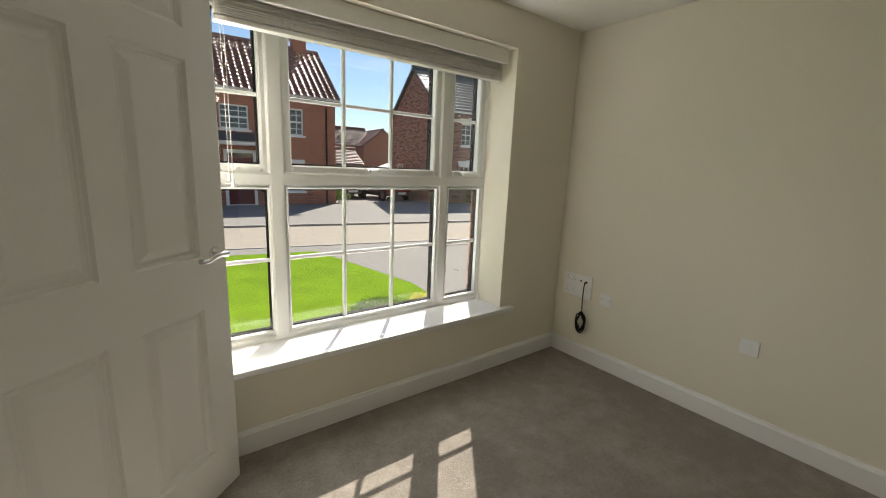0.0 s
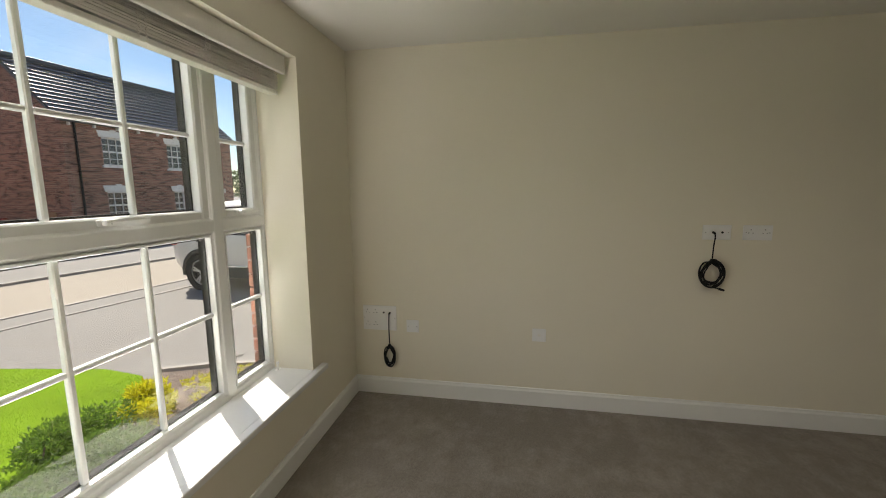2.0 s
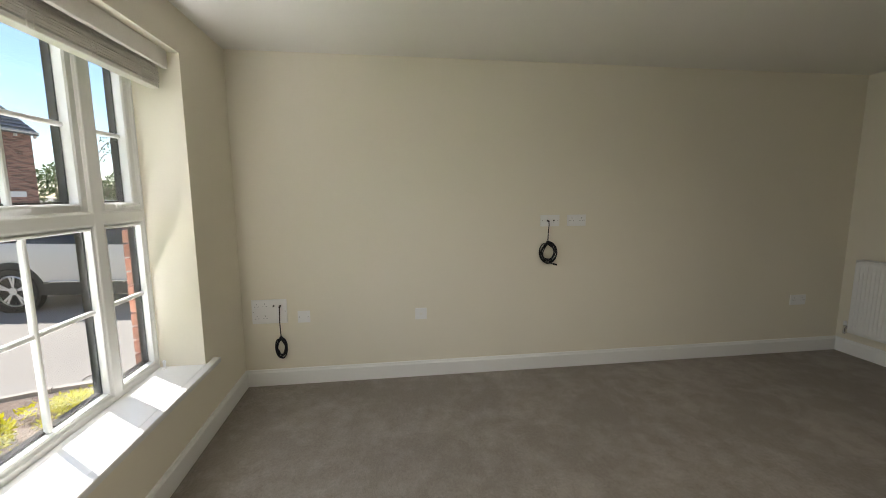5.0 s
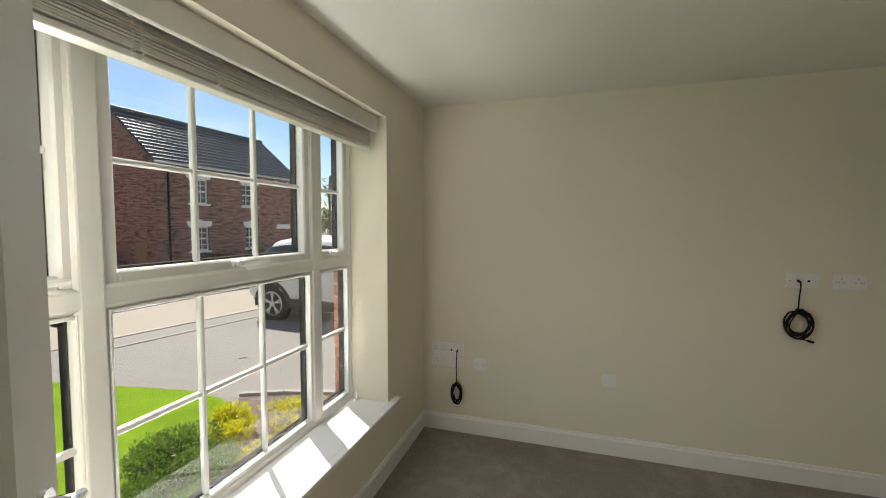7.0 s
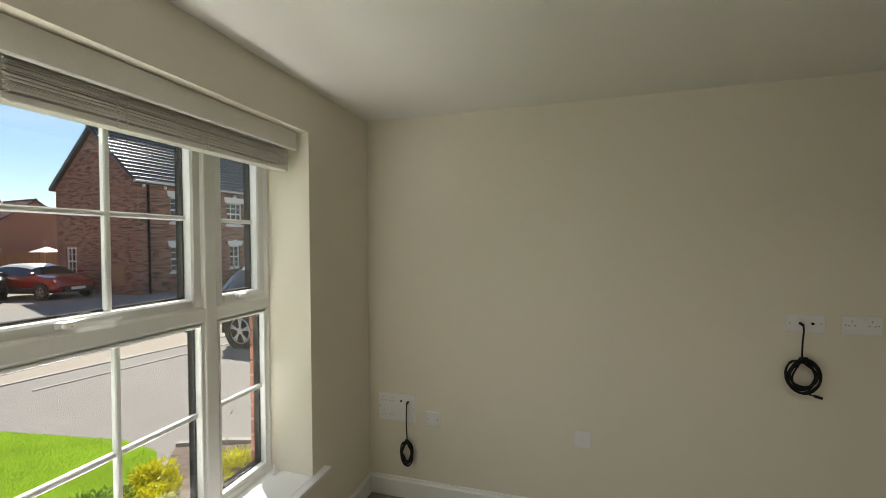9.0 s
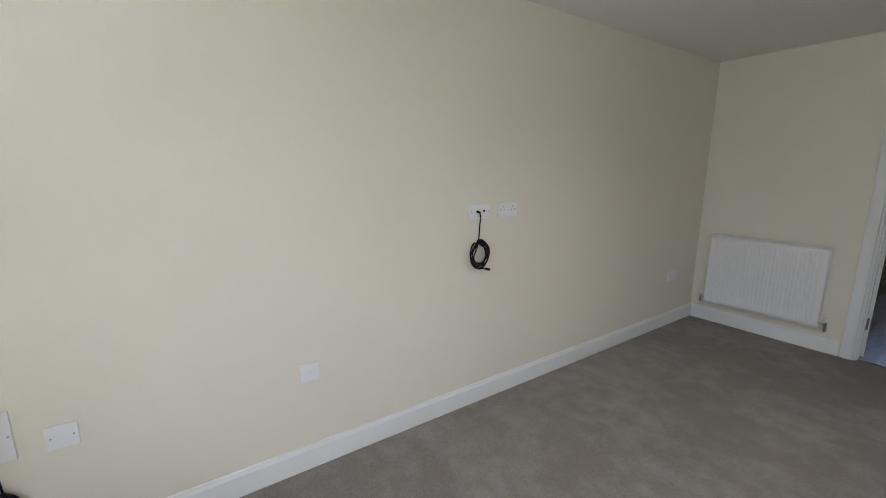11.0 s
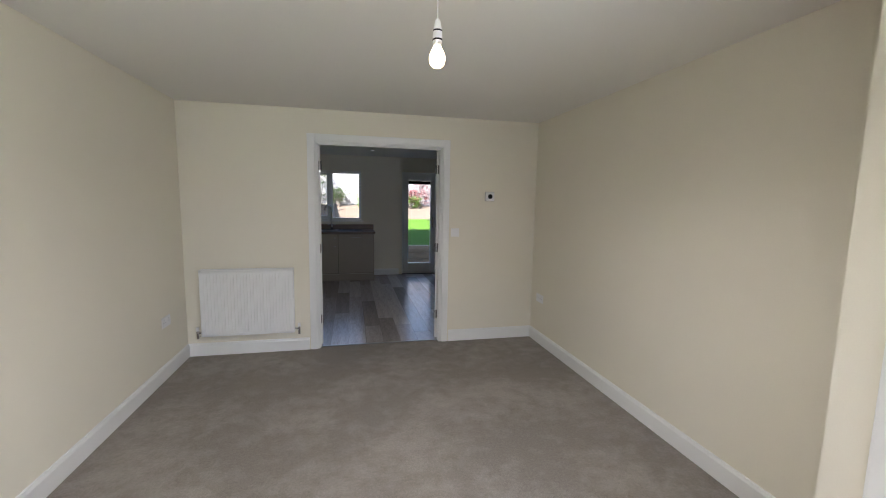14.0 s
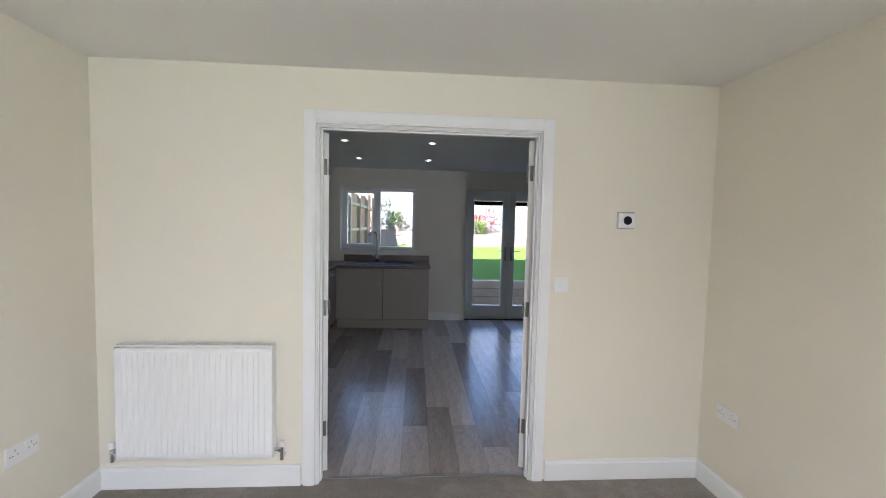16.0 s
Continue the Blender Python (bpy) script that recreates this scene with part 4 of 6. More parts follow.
for z, base, k in zz:
    rows_.append([bm.verts.new((x, RY + 0.032 + (y if y < 0.005 else y) * k + (base if k == 0 else 0), z)) for x, y in pts])
for p, q in zip(rows_, rows_[1:]):
    for i in range(len(p) - 1):
        bm.faces.new((p[i], p[i + 1], q[i + 1], q[i]))
part("front_panel", bm, M_RAD, rad)
bm = bmesh.new()
box(bm, RX0 + 0.004, RY - 0.018, RZ0 + 0.01, RX1 - 0.004, RY - 0.008, RZ1 - 0.02, 0.003)
part("back_panel", bm, M_RAD, rad)
for i in range(2):
    bm = bmesh.new()
    x = RX0 if i == 0 else RX1 - 0.004
    box(bm, x - 0.002 + 0.001, RY - 0.024, RZ0 + 0.012, x + 0.005, RY + 0.036, RZ1 - 0.004, 0.002)
    part("side_panel", bm, M_RAD, rad)
bm = bmesh.new()
box(bm, RX0 + 0.003, RY - 0.024, RZ1 - 0.008, RX1 - 0.003, RY - 0.018, RZ1)
box(bm, RX0 + 0.003, RY + 0.030, RZ1 - 0.012, RX1 - 0.003, RY + 0.036, RZ1, 0.002)
for i in range(40):
    x = RX0 + 0.02 + i * (RX1 - RX0 - 0.04) / 39
    box(bm, x - 0.002, RY - 0.018, RZ1 - 0.006, x + 0.002, RY + 0.030, RZ1 - 0.001)
part("top_grille", bm, M_RAD, rad)
for s, x in ((-1, RX0), (1, RX1)):
    bm = bmesh.new()
    cyl(bm, (x, RY + 0.005, RZ0 + 0.045), (x + s * 0.035, RY + 0.005, RZ0 + 0.045), 0.010, None, 12)
    cyl(bm, (x + s * 0.042, RY + 0.005, RZ0 - 0.012), (x + s * 0.042, RY + 0.005, RZ0 + 0.062), 0.011, None, 14)
    cyl(bm, (x + s * 0.042, RY + 0.005, RZ0 - 0.005), (x + s * 0.042, RY - 0.045, RZ0 - 0.005), 0.0085, None, 12)
    cyl(bm, (x + s * 0.026, RY + 0.005, RZ0 + 0.045), (x + s * 0.040, RY + 0.005, RZ0 + 0.045), 0.016, None, 6)
    valve = part("valve", bm, M_CHROME, rad, "chrome lockshield valve")
    bm = bmesh.new()
    cyl(bm, (x + s * 0.042, RY + 0.005, RZ0 + 0.062), (x + s * 0.042, RY + 0.005, RZ0 + 0.094), 0.0145, 0.012, 16)
    part("valve_cap", bm, M_PLASTIC, valve, "white plastic cap")

# ---- sockets, switches, thermostat ----
def plate(name, label, category, m, w, h, marks=(), t=0.009, group="sockets and plates"):
    """A moulded plate in its own x-z plane, the wall behind it at y = 0, facing -y."""
    o = thing(name, label, category, m, group)
    bm = bmesh.new()
    box(bm, -w / 2, -t, -h / 2, w / 2, 0, h / 2, 0.003, 2)
    part("plate", bm, M_PLASTIC, o)
    for kind, x, z in marks:
        bm = bmesh.new()
        if kind == "rocker":
            box(bm, x - 0.006, -t - 0.0025, z - 0.010, x + 0.006, -t + 0.001, z + 0.010, 0.001)
            part("rocker", bm, M_PLASTIC, o)
        elif kind == "pins":
            box(bm, x - 0.002, -t - 0.0004, z + 0.008, x + 0.002, -t + 0.0005, z + 0.016)
            box(bm, x - 0.0145, -t - 0.0004, z - 0.0095, x - 0.008, -t + 0.0005, z - 0.0055)
            box(bm, x + 0.008, -t - 0.0004, z - 0.0095, x + 0.0145, -t + 0.0005, z - 0.0055)
            part("pin_holes", bm, M_PIN, o)
        elif kind == "screw":
            cyl(bm, (x, -t - 0.0008, z), (x, -t + 0.0005, z), 0.0032, None, 10)
            part("screw", bm, M_STEEL, o)
        elif kind == "coax":
            cyl(bm, (x, -t - 0.004, z), (x, -t + 0.0005, z), 0.006, 0.0065, 12)
            part("coaxial_socket", bm, M_BLACK, o)
        elif kind == "rocker_big":
            box(bm, x - 0.011, -t - 0.004, z - 0.016, x + 0.011, -t + 0.001, z + 0.016, 0.002)
            part("rocker", bm, M_PLASTIC, o)
        elif kind == "port":
            box(bm, x - 0.009, -t - 0.0006, z - 0.007, x + 0.009, -t + 0.0005, z + 0.007, 0.0)
            part("port", bm, M_BLIND, o)
    return o


def east(y, z):
    return pose(-0.0005, y, z, 0, 0, -90)


DBL = (("rocker", -0.012, 0.024), ("rocker", 0.012, 0.024), ("pins", -0.037, 0.006), ("pins", 0.037, 0.006), ("screw", -0.06, 0.0), ("screw", 0.06, 0.0))
plate("media_plate", "large white double row socket plate near the corner", "socket", east(-0.187, 0.550), 0.238, 0.174,
      (("pins", -0.085, 0.045), ("pins", -0.03, 0.045), ("pins", -0.085, -0.042), ("pins", -0.03, -0.042), ("coax", 0.03, 0.040), ("coax", 0.075, 0.040), ("screw", -0.108, 0.0), ("screw", 0.108, 0.0)))
plate("blank_plate", "small blank white wall plate", "wall plate", east(-0.420, 0.502), 0.086, 0.086, (("screw", -0.03, 0), ("screw", 0.03, 0)))
plate("telephone_socket", "small white telephone socket plate", "socket", east(-1.262, 0.487), 0.086, 0.086, (("port", 0.0, 0.0),))
plate("aerial_plate", "white aerial socket plate at television height", "socket", east(-2.248, 1.167), 0.150, 0.086, (("coax", -0.02, 0.0), ("coax", 0.028, 0.0), ("screw", -0.06, 0), ("screw", 0.06, 0)))
plate("double_socket", "white double power socket at television height", "socket", east(-2.460, 1.167), 0.150, 0.086, DBL)
plate("double_socket", "white double power socket above the skirting", "socket", east(-4.485, 0.462), 0.150, 0.086, DBL)
plate("double_socket", "white double power socket above the skirting", "socket", pose(-W + 0.0005, -4.70, 0.478, 0, 0, 90), 0.150, 0.086, DBL)
plate("double_socket", "white double power socket in the hall", "socket", pose(-3.285, PY + 0.1005, 0.488, 0, 0, 180), 0.150, 0.086, DBL)
plate("light_switch", "white single light switch beside the kitchen doorway", "light switch", pose(-2.530, -L + 0.0005, 1.155, 0, 0, 180), 0.086, 0.086, (("rocker_big", 0, 0),))
th = thing("thermostat", "square silver wall thermostat with a round dark dial", "thermostat", pose(-2.893, -L + 0.0005, 1.530, 0, 0, 180))
bm = bmesh.new()
box(bm, -0.052, -0.014, -0.049, 0.052, 0, 0.049, 0.006, 2)
part("base", bm, M_STEEL, th)
bm = bmesh.new()
box(bm, -0.046, -0.030, -0.043, 0.046, -0.013, 0.043, 0.006, 3)
part("cover", bm, M_PLASTIC, th)
bm = bmesh.new()
cyl(bm, (0, -0.029, 0), (0, -0.037, 0), 0.025, 0.022, 32)
part("dial", bm, M_BLACK, th, "round dark dial")


def cable(label, y, z, drop, coil_r, turns, end, squash, seed):
    """A black lead hanging from a plate and wound into a coil."""
    rg = random.Random(seed)
    c = thing("coiled_cable", label, "cable", None, "hanging aerial leads")
    bm = bmesh.new()
    cyl(bm, (-0.010, y, z), (-0.034, y, z - 0.004), 0.0068, 0.006, 12)
    part("plug", bm, M_BLACK, c)
    cz = z - drop - coil_r * 1.1
    x = -0.036
    pts = [(-0.032, y, z - 0.004), (-0.042, y - 0.002, z - 0.02), (-0.036, y + 0.003, z - drop * 0.45), (-0.034, y + 0.002, z - drop * 0.8)]
    for k in range(turns * 12 + 7):
        a = math.pi / 2 + 2 * math.pi * k / 12
        r = coil_r * (0.60 + 0.46 * ((k // 12) * 0.37 % 1.0) + rg.uniform(-0.03, 0.03))
        lean = 0.06 * math.sin(k // 12 * 2.1)
        pts.append((x + rg.uniform(-0.016, 0.016), y + r * math.cos(a + lean) * squash, cz + r * math.sin(a) * 1.1))
    p = Vector(pts[-1])
    pts += [tuple(p + Vector((-0.004, end[0] * 0.5, end[1] * 0.5))), tuple(p + Vector((-0.006, end[0], end[1])))]
    part("lead", tube(pts, 0.0037, 5), M_BLACK, c, smooth=True)
    bm = bmesh.new()
    e = Vector(pts[-1])
    cyl(bm, e, e + (e - Vector(pts[-2])).normalized() * 0.028, 0.0075, 0.0065, 12)
    part("end_plug", bm, M_BLACK, c)
    # the turns are tied where they meet the hanging lead
    bm = bmesh.new()
    cyl(bm, (x - 0.004, y - 0.014 * squash, cz + coil_r * 0.93), (x - 0.004, y + 0.014 * squash, cz + coil_r * 0.95), 0.013, 0.012, 14)
    part("tie", bm, M_BLACK, c)
    return c


cable("short black aerial lead coiled below the corner plate", -0.262, 0.590, 0.215, 0.076, 6, (0.010, 0.012), 0.56, 1)
cable("black aerial lead coiled below the television plate", -2.228, 1.167, 0.150, 0.080, 7, (-0.045, -0.012), 0.95, 2)

# ---- ceiling pendant ----
pend = thing("pendant_light", "bare lit bulb on a short white pendant flex", "ceiling lamp")
BXp, BYp = -1.812, -2.46
bm = bmesh.new()
cyl(bm, (BXp, BYp, H - 0.028), (BXp, BYp, H - 0.0002), 0.040, 0.048, 28)
part("ceiling_rose", bm, M_PLASTIC, pend)
part("flex", tube([(BXp, BYp, H - 0.027), (BXp, BYp, H - 0.07), (BXp + 0.001, BYp, 2.2), (BXp, BYp, 2.158)], 0.003, 4), M_PLASTIC, pend)
for z0, z1, r0, r1, mt in ((2.125, 2.162, 0.0165, 0.009, M_PLASTIC), (2.119, 2.125, 0.0175, 0.0175, M_BLACK), (2.092, 2.119, 0.0185, 0.0175, M_PLASTIC), (2.086, 2.092, 0.019, 0.019, M_BLACK), (2.068, 2.086, 0.0150, 0.0175, M_PLASTIC)):
    bm = bmesh.new()
    cyl(bm, (BXp, BYp, z0), (BXp, BYp, z1), r0, r1, 20)
    part("lampholder", bm, mt, pend)
bm = bmesh.new()
prof = [(0.0140, 2.070), (0.0165, 2.060), (0.024, 2.048), (0.0305, 2.030), (0.0315, 2.018), (0.0275, 2.0), (0.018, 1.990), (0.006, 1.9875)]
n = 20
rings = [[bm.verts.new((BXp + r * math.cos(2 * math.pi * i / n), BYp + r * math.sin(2 * math.pi * i / n), z)) for i in range(n)] for r, z in prof]
for p, q in zip(rings, rings[1:]):
    for i in range(n):
        bm.faces.new((p[i], p[(i + 1) % n], q[(i + 1) % n], q[i]))
bm.faces.new(rings[-1])
part("bulb", bm, M_BULB, pend, "glowing opal bulb", smooth=True)

# ---- outdoors ----
def gz(y):
    """Height of the ground in front of the house."""
    for (y0, z0), (y1, z1) in zip(((-60, -0.22), (1.5, -0.22), (8.0, -0.42), (18.0, -0.63)), ((1.5, -0.22), (8.0, -0.42), (18.0, -0.63), (400, -0.63))):
        if y <= y1:
            return z0 + (z1 - z0) * (y - y0) / (y1 - y0)
    return -0.63


def sheet(bm, poly, lift=0.0, rows=()):
    """A piece of ground that follows gz: poly in plan, cut along the given rows of y."""
    vs = [bm.verts.new((x, y, 0)) for x, y in poly]
    bm.faces.new(vs)
    for y in (1.5, 8.0, 18.0, *rows):
        bmesh.ops.bisect_plane(bm, geom=bm.verts[:] + bm.edges[:] + bm.faces[:], plane_co=(0, y, 0), plane_no=(0, 1, 0))
    for v in bm.verts:
        v.co.z = gz(v.co.y) + lift


RT = Matrix.Rotation(radians(-13), 4, "Z")


def rp(u, v):
    """Road coordinates: u along the road, v away from the house."""
    p = RT @ Vector((u, v, 0))
    return (p.x, p.y)


def strip(name, v0, v1, lift, mat, label, category, u0=-60, u1=90):
    bm = bmesh.new()
    sheet(bm, [rp(u0, v0), rp(u1, v0), rp(u1, v1), rp(u0, v1)], lift)
    return solid(name, bm, mat, label, category, kind="structure")


bm = bmesh.new()
sheet(bm, [(-400, 0.345), (400, 0.345), (400, 600), (-400, 600)])
solid("ground", bm, M_ASPHALT, "pale sunlit asphalt ground and driveways", "ground", kind="structure")
bm = bmesh.new()
box(bm, -400, -600, -0.9, 400, -9.2, -0.12)
solid("ground_back", bm, M_PATIO, "buff paved ground behind the house", "ground", kind="structure")
strip("road", 6.35, 9.6, 0.006, M_ROAD, "buff worn road surface", "road")
# edging stones flush with the asphalt, and the far kerb standing up
for v, w, up, hgt in ((5.55, 0.05, 0.0, 0.012), (6.27, 0.09, 0.0, 0.014), (9.6, 0.12, 0.0, 0.06)):
    bm = bmesh.new()
    for i in range(70):
        u = -22 + i * 0.915
        if v < 6 and u < -0.9:
            continue
        p = [Vector((*rp(u + du, v + dv), 0)) for du, dv in ((0.004, 0), (0.911, 0), (0.911, w), (0.004, w))]
        lo = [bm.verts.new((q.x, q.y, gz(q.y) - 0.02)) for q in p]
        hi = [bm.verts.new((q.x, q.y, gz(q.y) + hgt)) for q in p]
        bm.faces.new(hi)
        for k in range(4):
            bm.faces.new((lo[k], lo[(k + 1) % 4], hi[(k + 1) % 4], hi[k]))
    solid("kerb", bm, M_KERB, "row of pale concrete edging stones", "kerb", kind="structure")
strip("pavement_far", 9.72, 11.4, 0.05, M_ASPHALT, "grey asphalt pavement across the road", "pavement", -30, 4.2)
LAWN = [(-8, 1.15), (-0.9, 1.45), (0.0, 1.75), (0.33, 2.2), (0.42, 2.7), (0.14, 5.66), (-1.5, 6.03), (-8, 7.5)]
bm = bmesh.new()
sheet(bm, LAWN, 0.02)
lawn = solid("lawn", bm, M_GRASS_GROUND, "bright green mown front lawn", "lawn", kind="structure")
bm = bmesh.new()
sheet(bm, [(-8, 0.36), (0.75, 0.36), (0.72, 1.2), (0.42, 2.1), (0.0, 1.75), (-0.9, 1.45), (-8, 1.15)], 0.012)
solid("planting_bed", bm, M_STONE, "planting bed dressed with brown bark mulch", "planting bed", kind="structure")


edge_line = [Vector((0.74, 0.42, 0)), Vector((0.72, 1.2, 0)), Vector((0.60, 1.72, 0)), Vector((0.44, 2.12, 0))]
bm = bmesh.new()
for p, q in zip(edge_line, edge_line[1:]):
    side = (q - p).normalized().cross(Vector((0, 0, 1))) * 0.05
    vs = [p + (q - p) * 0.01, q - (q - p) * 0.01, q - (q - p) * 0.01 + side, p + (q - p) * 0.01 + side]
    lo = [bm.verts.new((v.x, v.y, gz(v.y) - 0.05)) for v in vs]
    hi = [bm.verts.new((v.x, v.y, gz(v.y) + 0.035)) for v in vs]
    bm.faces.new(hi)
    for k in range(4):
        bm.faces.new((lo[k], lo[(k + 1) % 4], hi[(k + 1) % 4], hi[k]))
solid("bed_edging", bm, M_KERB, "pale concrete edging of the planting bed", "edging", kind="structure")


def house(label, m, w, d, eaves, ridge, brick, tile, windows, gable_windows=()):
    """A house whose front faces -y, its near left corner at the pose m."""
    h = thing("house", label, "house", m)
    t = 0.3
    bm = bmesh.new()
    holes = [(x - a / 2, x + a / 2, z, z + b) for x, z, a, b, *_ in windows]
    wall_boxes(bm, "x", 0, w, 0, t, -0.4, eaves, holes)
    part("wall", bm, brick, h)
    bm = bmesh.new()
    wall_boxes(bm, "y", t, d - t, 0, t, -0.4, eaves, [(y - a / 2, y + a / 2, z, z + b) for y, z, a, b in gable_windows])
    part("wall", bm, brick, h)
    bm = bmesh.new()
    box(bm, w - t, t, -0.4, w, d - t, eaves)
    part("wall", bm, brick, h)
    bm = bmesh.new()
    box(bm, 0, d - t, -0.4, w, d, eaves)
    part("wall", bm, brick, h)
    for x in (0, w - t):
        bm = bmesh.new()
        a = [bm.verts.new(c) for c in ((x, 0, eaves), (x, d, eaves), (x, d / 2, ridge - 0.08))]
        b = [bm.verts.new((v.co.x + t, v.co.y, v.co.z)) for v in a]
        bm.faces.new(a)
        bm.faces.new(b)
        for i in range(3):
            bm.faces.new((a[i], a[(i + 1) % 3], b[(i + 1) % 3], b[i]))
        part("gable", bm, brick, h)
    tile(h, w, d, eaves, ridge)
    for x, z, a, b, sort in windows:
        house_window(h, (x - a / 2, 0.10, z), a, b, sort, 0)
    for y, z, a, b in gable_windows:
        house_window(h, (0.10, y + a / 2, z), a, b, "plain", -90)
    return h


def house_window(h, at, a, b, sort, turn):
    wn_ = part("window", bmesh.new(), M_WHITE, h)
    wn_.matrix_basis = pose(*at, 0, 0, turn)
    bm = bmesh.new()
    rect_frame(bm, 0, a, 0, b, (0.06,) * 4, -0.02, 0.05, 0.0)
    part("frame", bm, M_WHITE, wn_)
    bm = bmesh.new()
    box(bm, 0.05, 0.03, 0.05, a - 0.05, 0.04, b - 0.05)
    part("pane", bm, M_DARKGLASS, wn_)
    bm = bmesh.new()
    nx = 3 if a > 0.8 else 2
    for i in range(1, nx):
        box(bm, a * i / nx - 0.014, -0.01, 0.05, a * i / nx + 0.014, 0.03, b - 0.05)
    for k in range(1, 4):
        hh = 0.035 if k == 2 else 0.014
        box(bm, 0.05, -0.012, b * k / 4 - hh, a - 0.05, 0.03, b * k / 4 + hh)
    part("glazing_bars", bm, M_WHITE, wn_)
    bm = bmesh.new()
    box(bm, -0.08, -0.17, -0.09, a + 0.08, 0.05, 0.0, 0.01)
    part("sill", bm, M_WHITE, wn_)
    if sort == "key":
        bm = bmesh.new()
        vs = [(-0.10, b), (-0.16, b + 0.26), (a / 2 - 0.10, b + 0.26), (a / 2 - 0.13, b + 0.32), (a / 2 + 0.13, b + 0.32), (a / 2 + 0.10, b + 0.26), (a + 0.16, b + 0.26), (a + 0.10, b)]
        f = [bm.verts.new((x, -0.14, z)) for x, z in vs]
        g = [bm.verts.new((x, 0.0, z)) for x, z in vs]
        bm.faces.new(f)
        for i in range(len(f)):
            bm.faces.new((f[i], f[(i + 1) % len(f)], g[(i + 1) % len(f)], g[i]))
        part("lintel", bm, M_WHITE, wn_, "white keystone lintel")
    elif sort == "arch":
        bm = bmesh.new()
        box(bm, -0.02, -0.115, b - 0.02, a + 0.02, 0.03, b + 0.12)
        part("lintel", bm, M_WHITE, wn_)


def slope_verts(w, d, eaves, ridge, side, over=0.28):
    """Origin, along and up vectors of one roof slope (side 0 front, 1 back)."""
    rise = ridge - eaves
    run = d / 2
    up = Vector((0, run, rise)).normalized()
    o = Vector((-0.18, 0, eaves)) - up * over
    ln = math.hypot(run, rise) + over
    if side:
        up = Vector((0, -run, rise)).normalized()
        o = Vector((-0.18, d, eaves)) - up * over
    return o, Vector((1, 0, 0)), up, ln, w + 0.36


def roof_courses(material_, pantile):
    def build(h, w, d, eaves, ridge):
        for side in (0, 1):
            o, ax, up, ln, wd = slope_verts(w, d, eaves, ridge, side)
            nrm = ax.cross(up) if side == 0 else up.cross(ax)
            nrm = nrm if nrm.z > 0 else -nrm
            rows, step = max(1, round(ln / 0.30)), 0.05 if pantile else 0.036
            per = 0.30 if pantile else wd
            nx = max(1, round(wd / per))
            sub = 8 if pantile else 1
            verts, faces = [], []
            for r in range(rows):
                for e, lift in ((0, 1.0), (0.28, 0.38), (1, 0.0)):
                    for i in range(nx * sub + 1):
                        s = i / sub
                        hgt = (0.05 * math.cos(2 * math.pi * s) if pantile else 0.0) + step * lift + 0.05
                        p = o + ax * (wd * i / (nx * sub)) + up * (ln * (r + e) / rows) + nrm * hgt
                        verts.append(p)
            nn = nx * sub + 1
            for r in range(3 * rows - 1):
                for i in range(nn - 1):
                    a = r * nn + i
                    faces.append((a, a + 1, a + nn + 1, a + nn))
            me = bpy.data.meshes.new("roof")
            me.from_pydata([tuple(v) for v in verts], [], faces)
            me.materials.append(material_)
            rf = new("roof", me)
            rf.parent = h
            bm = bmesh.new()
            a = [o, o + ax * wd, o + ax * wd + up * ln, o + up * ln]
            top = [bm.verts.new(v + nrm * 0.0) for v in a]
            low = [bm.verts.new(v - nrm * 0.08) for v in a]
            bm.faces.new(top)
            bm.faces.new(low)
            for i in range(4):
                bm.faces.new((top[i], top[(i + 1) % 4], low[(i + 1) % 4], low[i]))
            part("roof_deck", bm, M_LEAD, h)
        bm = bmesh.new()
        cyl(bm, (-0.2, d / 2, ridge + 0.04), (w + 0.2, d / 2, ridge + 0.04), 0.13, None, 10)
        part("ridge_tiles", bm, material_, h)
        bm = bmesh.new()
        box(bm, -0.18, -0.20, eaves - 0.20, w + 0.18, -0.04, eaves - 0.06)
        part("gutter_board", bm, M_WHITE, h, "white eaves board")
        for i in range(int(w / 0.9) + 1):
            bm = bmesh.new()
            box(bm, 0.2 + i * 0.9, -0.12, eaves - 0.34, 0.26 + i * 0.9, 0.0, eaves - 0.20)
            part("eaves_bracket", bm, M_WHITE, h)
    return build


PAN, SLA, RED = roof_courses(M_PANTILE, True), roof_courses(M_SLATE, False), roof_courses(M_REDTILE, False)
G0 = -0.63
ha = house("two storey orange brick house with a red pantile roof", pose(-3.91, 17.59, G0, 0, 0, -3), 9.15, 6.3, 4.87, 7.38, M_BRICK_A, PAN,
           [(4.88, 3.18, 1.10, 0.98, "plain"), (7.26, 3.10, 0.84, 1.15, "plain"), (7.26, 0.62, 0.84, 1.30, "arch"), (1.4, 3.18, 1.20, 1.0, "plain")])
hb = house("two storey mixed red brick house with a dark tiled roof", pose(10.43, 15.9, G0, 0, 0, -6), 8.2, 6.05, 4.95, 7.42, M_BRICK_B, SLA,
           [(1.85, 3.15, 0.95, 1.15, "key"), (1.85, 0.92, 0.95, 1.15, "key"), (4.75, 3.15, 0.95, 1.15, "key"), (4.75, 0.92, 0.6, 1.15, "key")],
           [(4.9, 0.75, 0.95, 1.3)])
hc = house("distant brick house with a plum red tiled roof", pose(17.0, 63.5, G0, 0, 0, -6), 13, 7, 5.1, 7.9, M_BRICK_A, RED,
           [(6.5, 3.0, 0.9, 1.2, "plain"), (10.5, 3.0, 0.9, 1.2, "plain")])
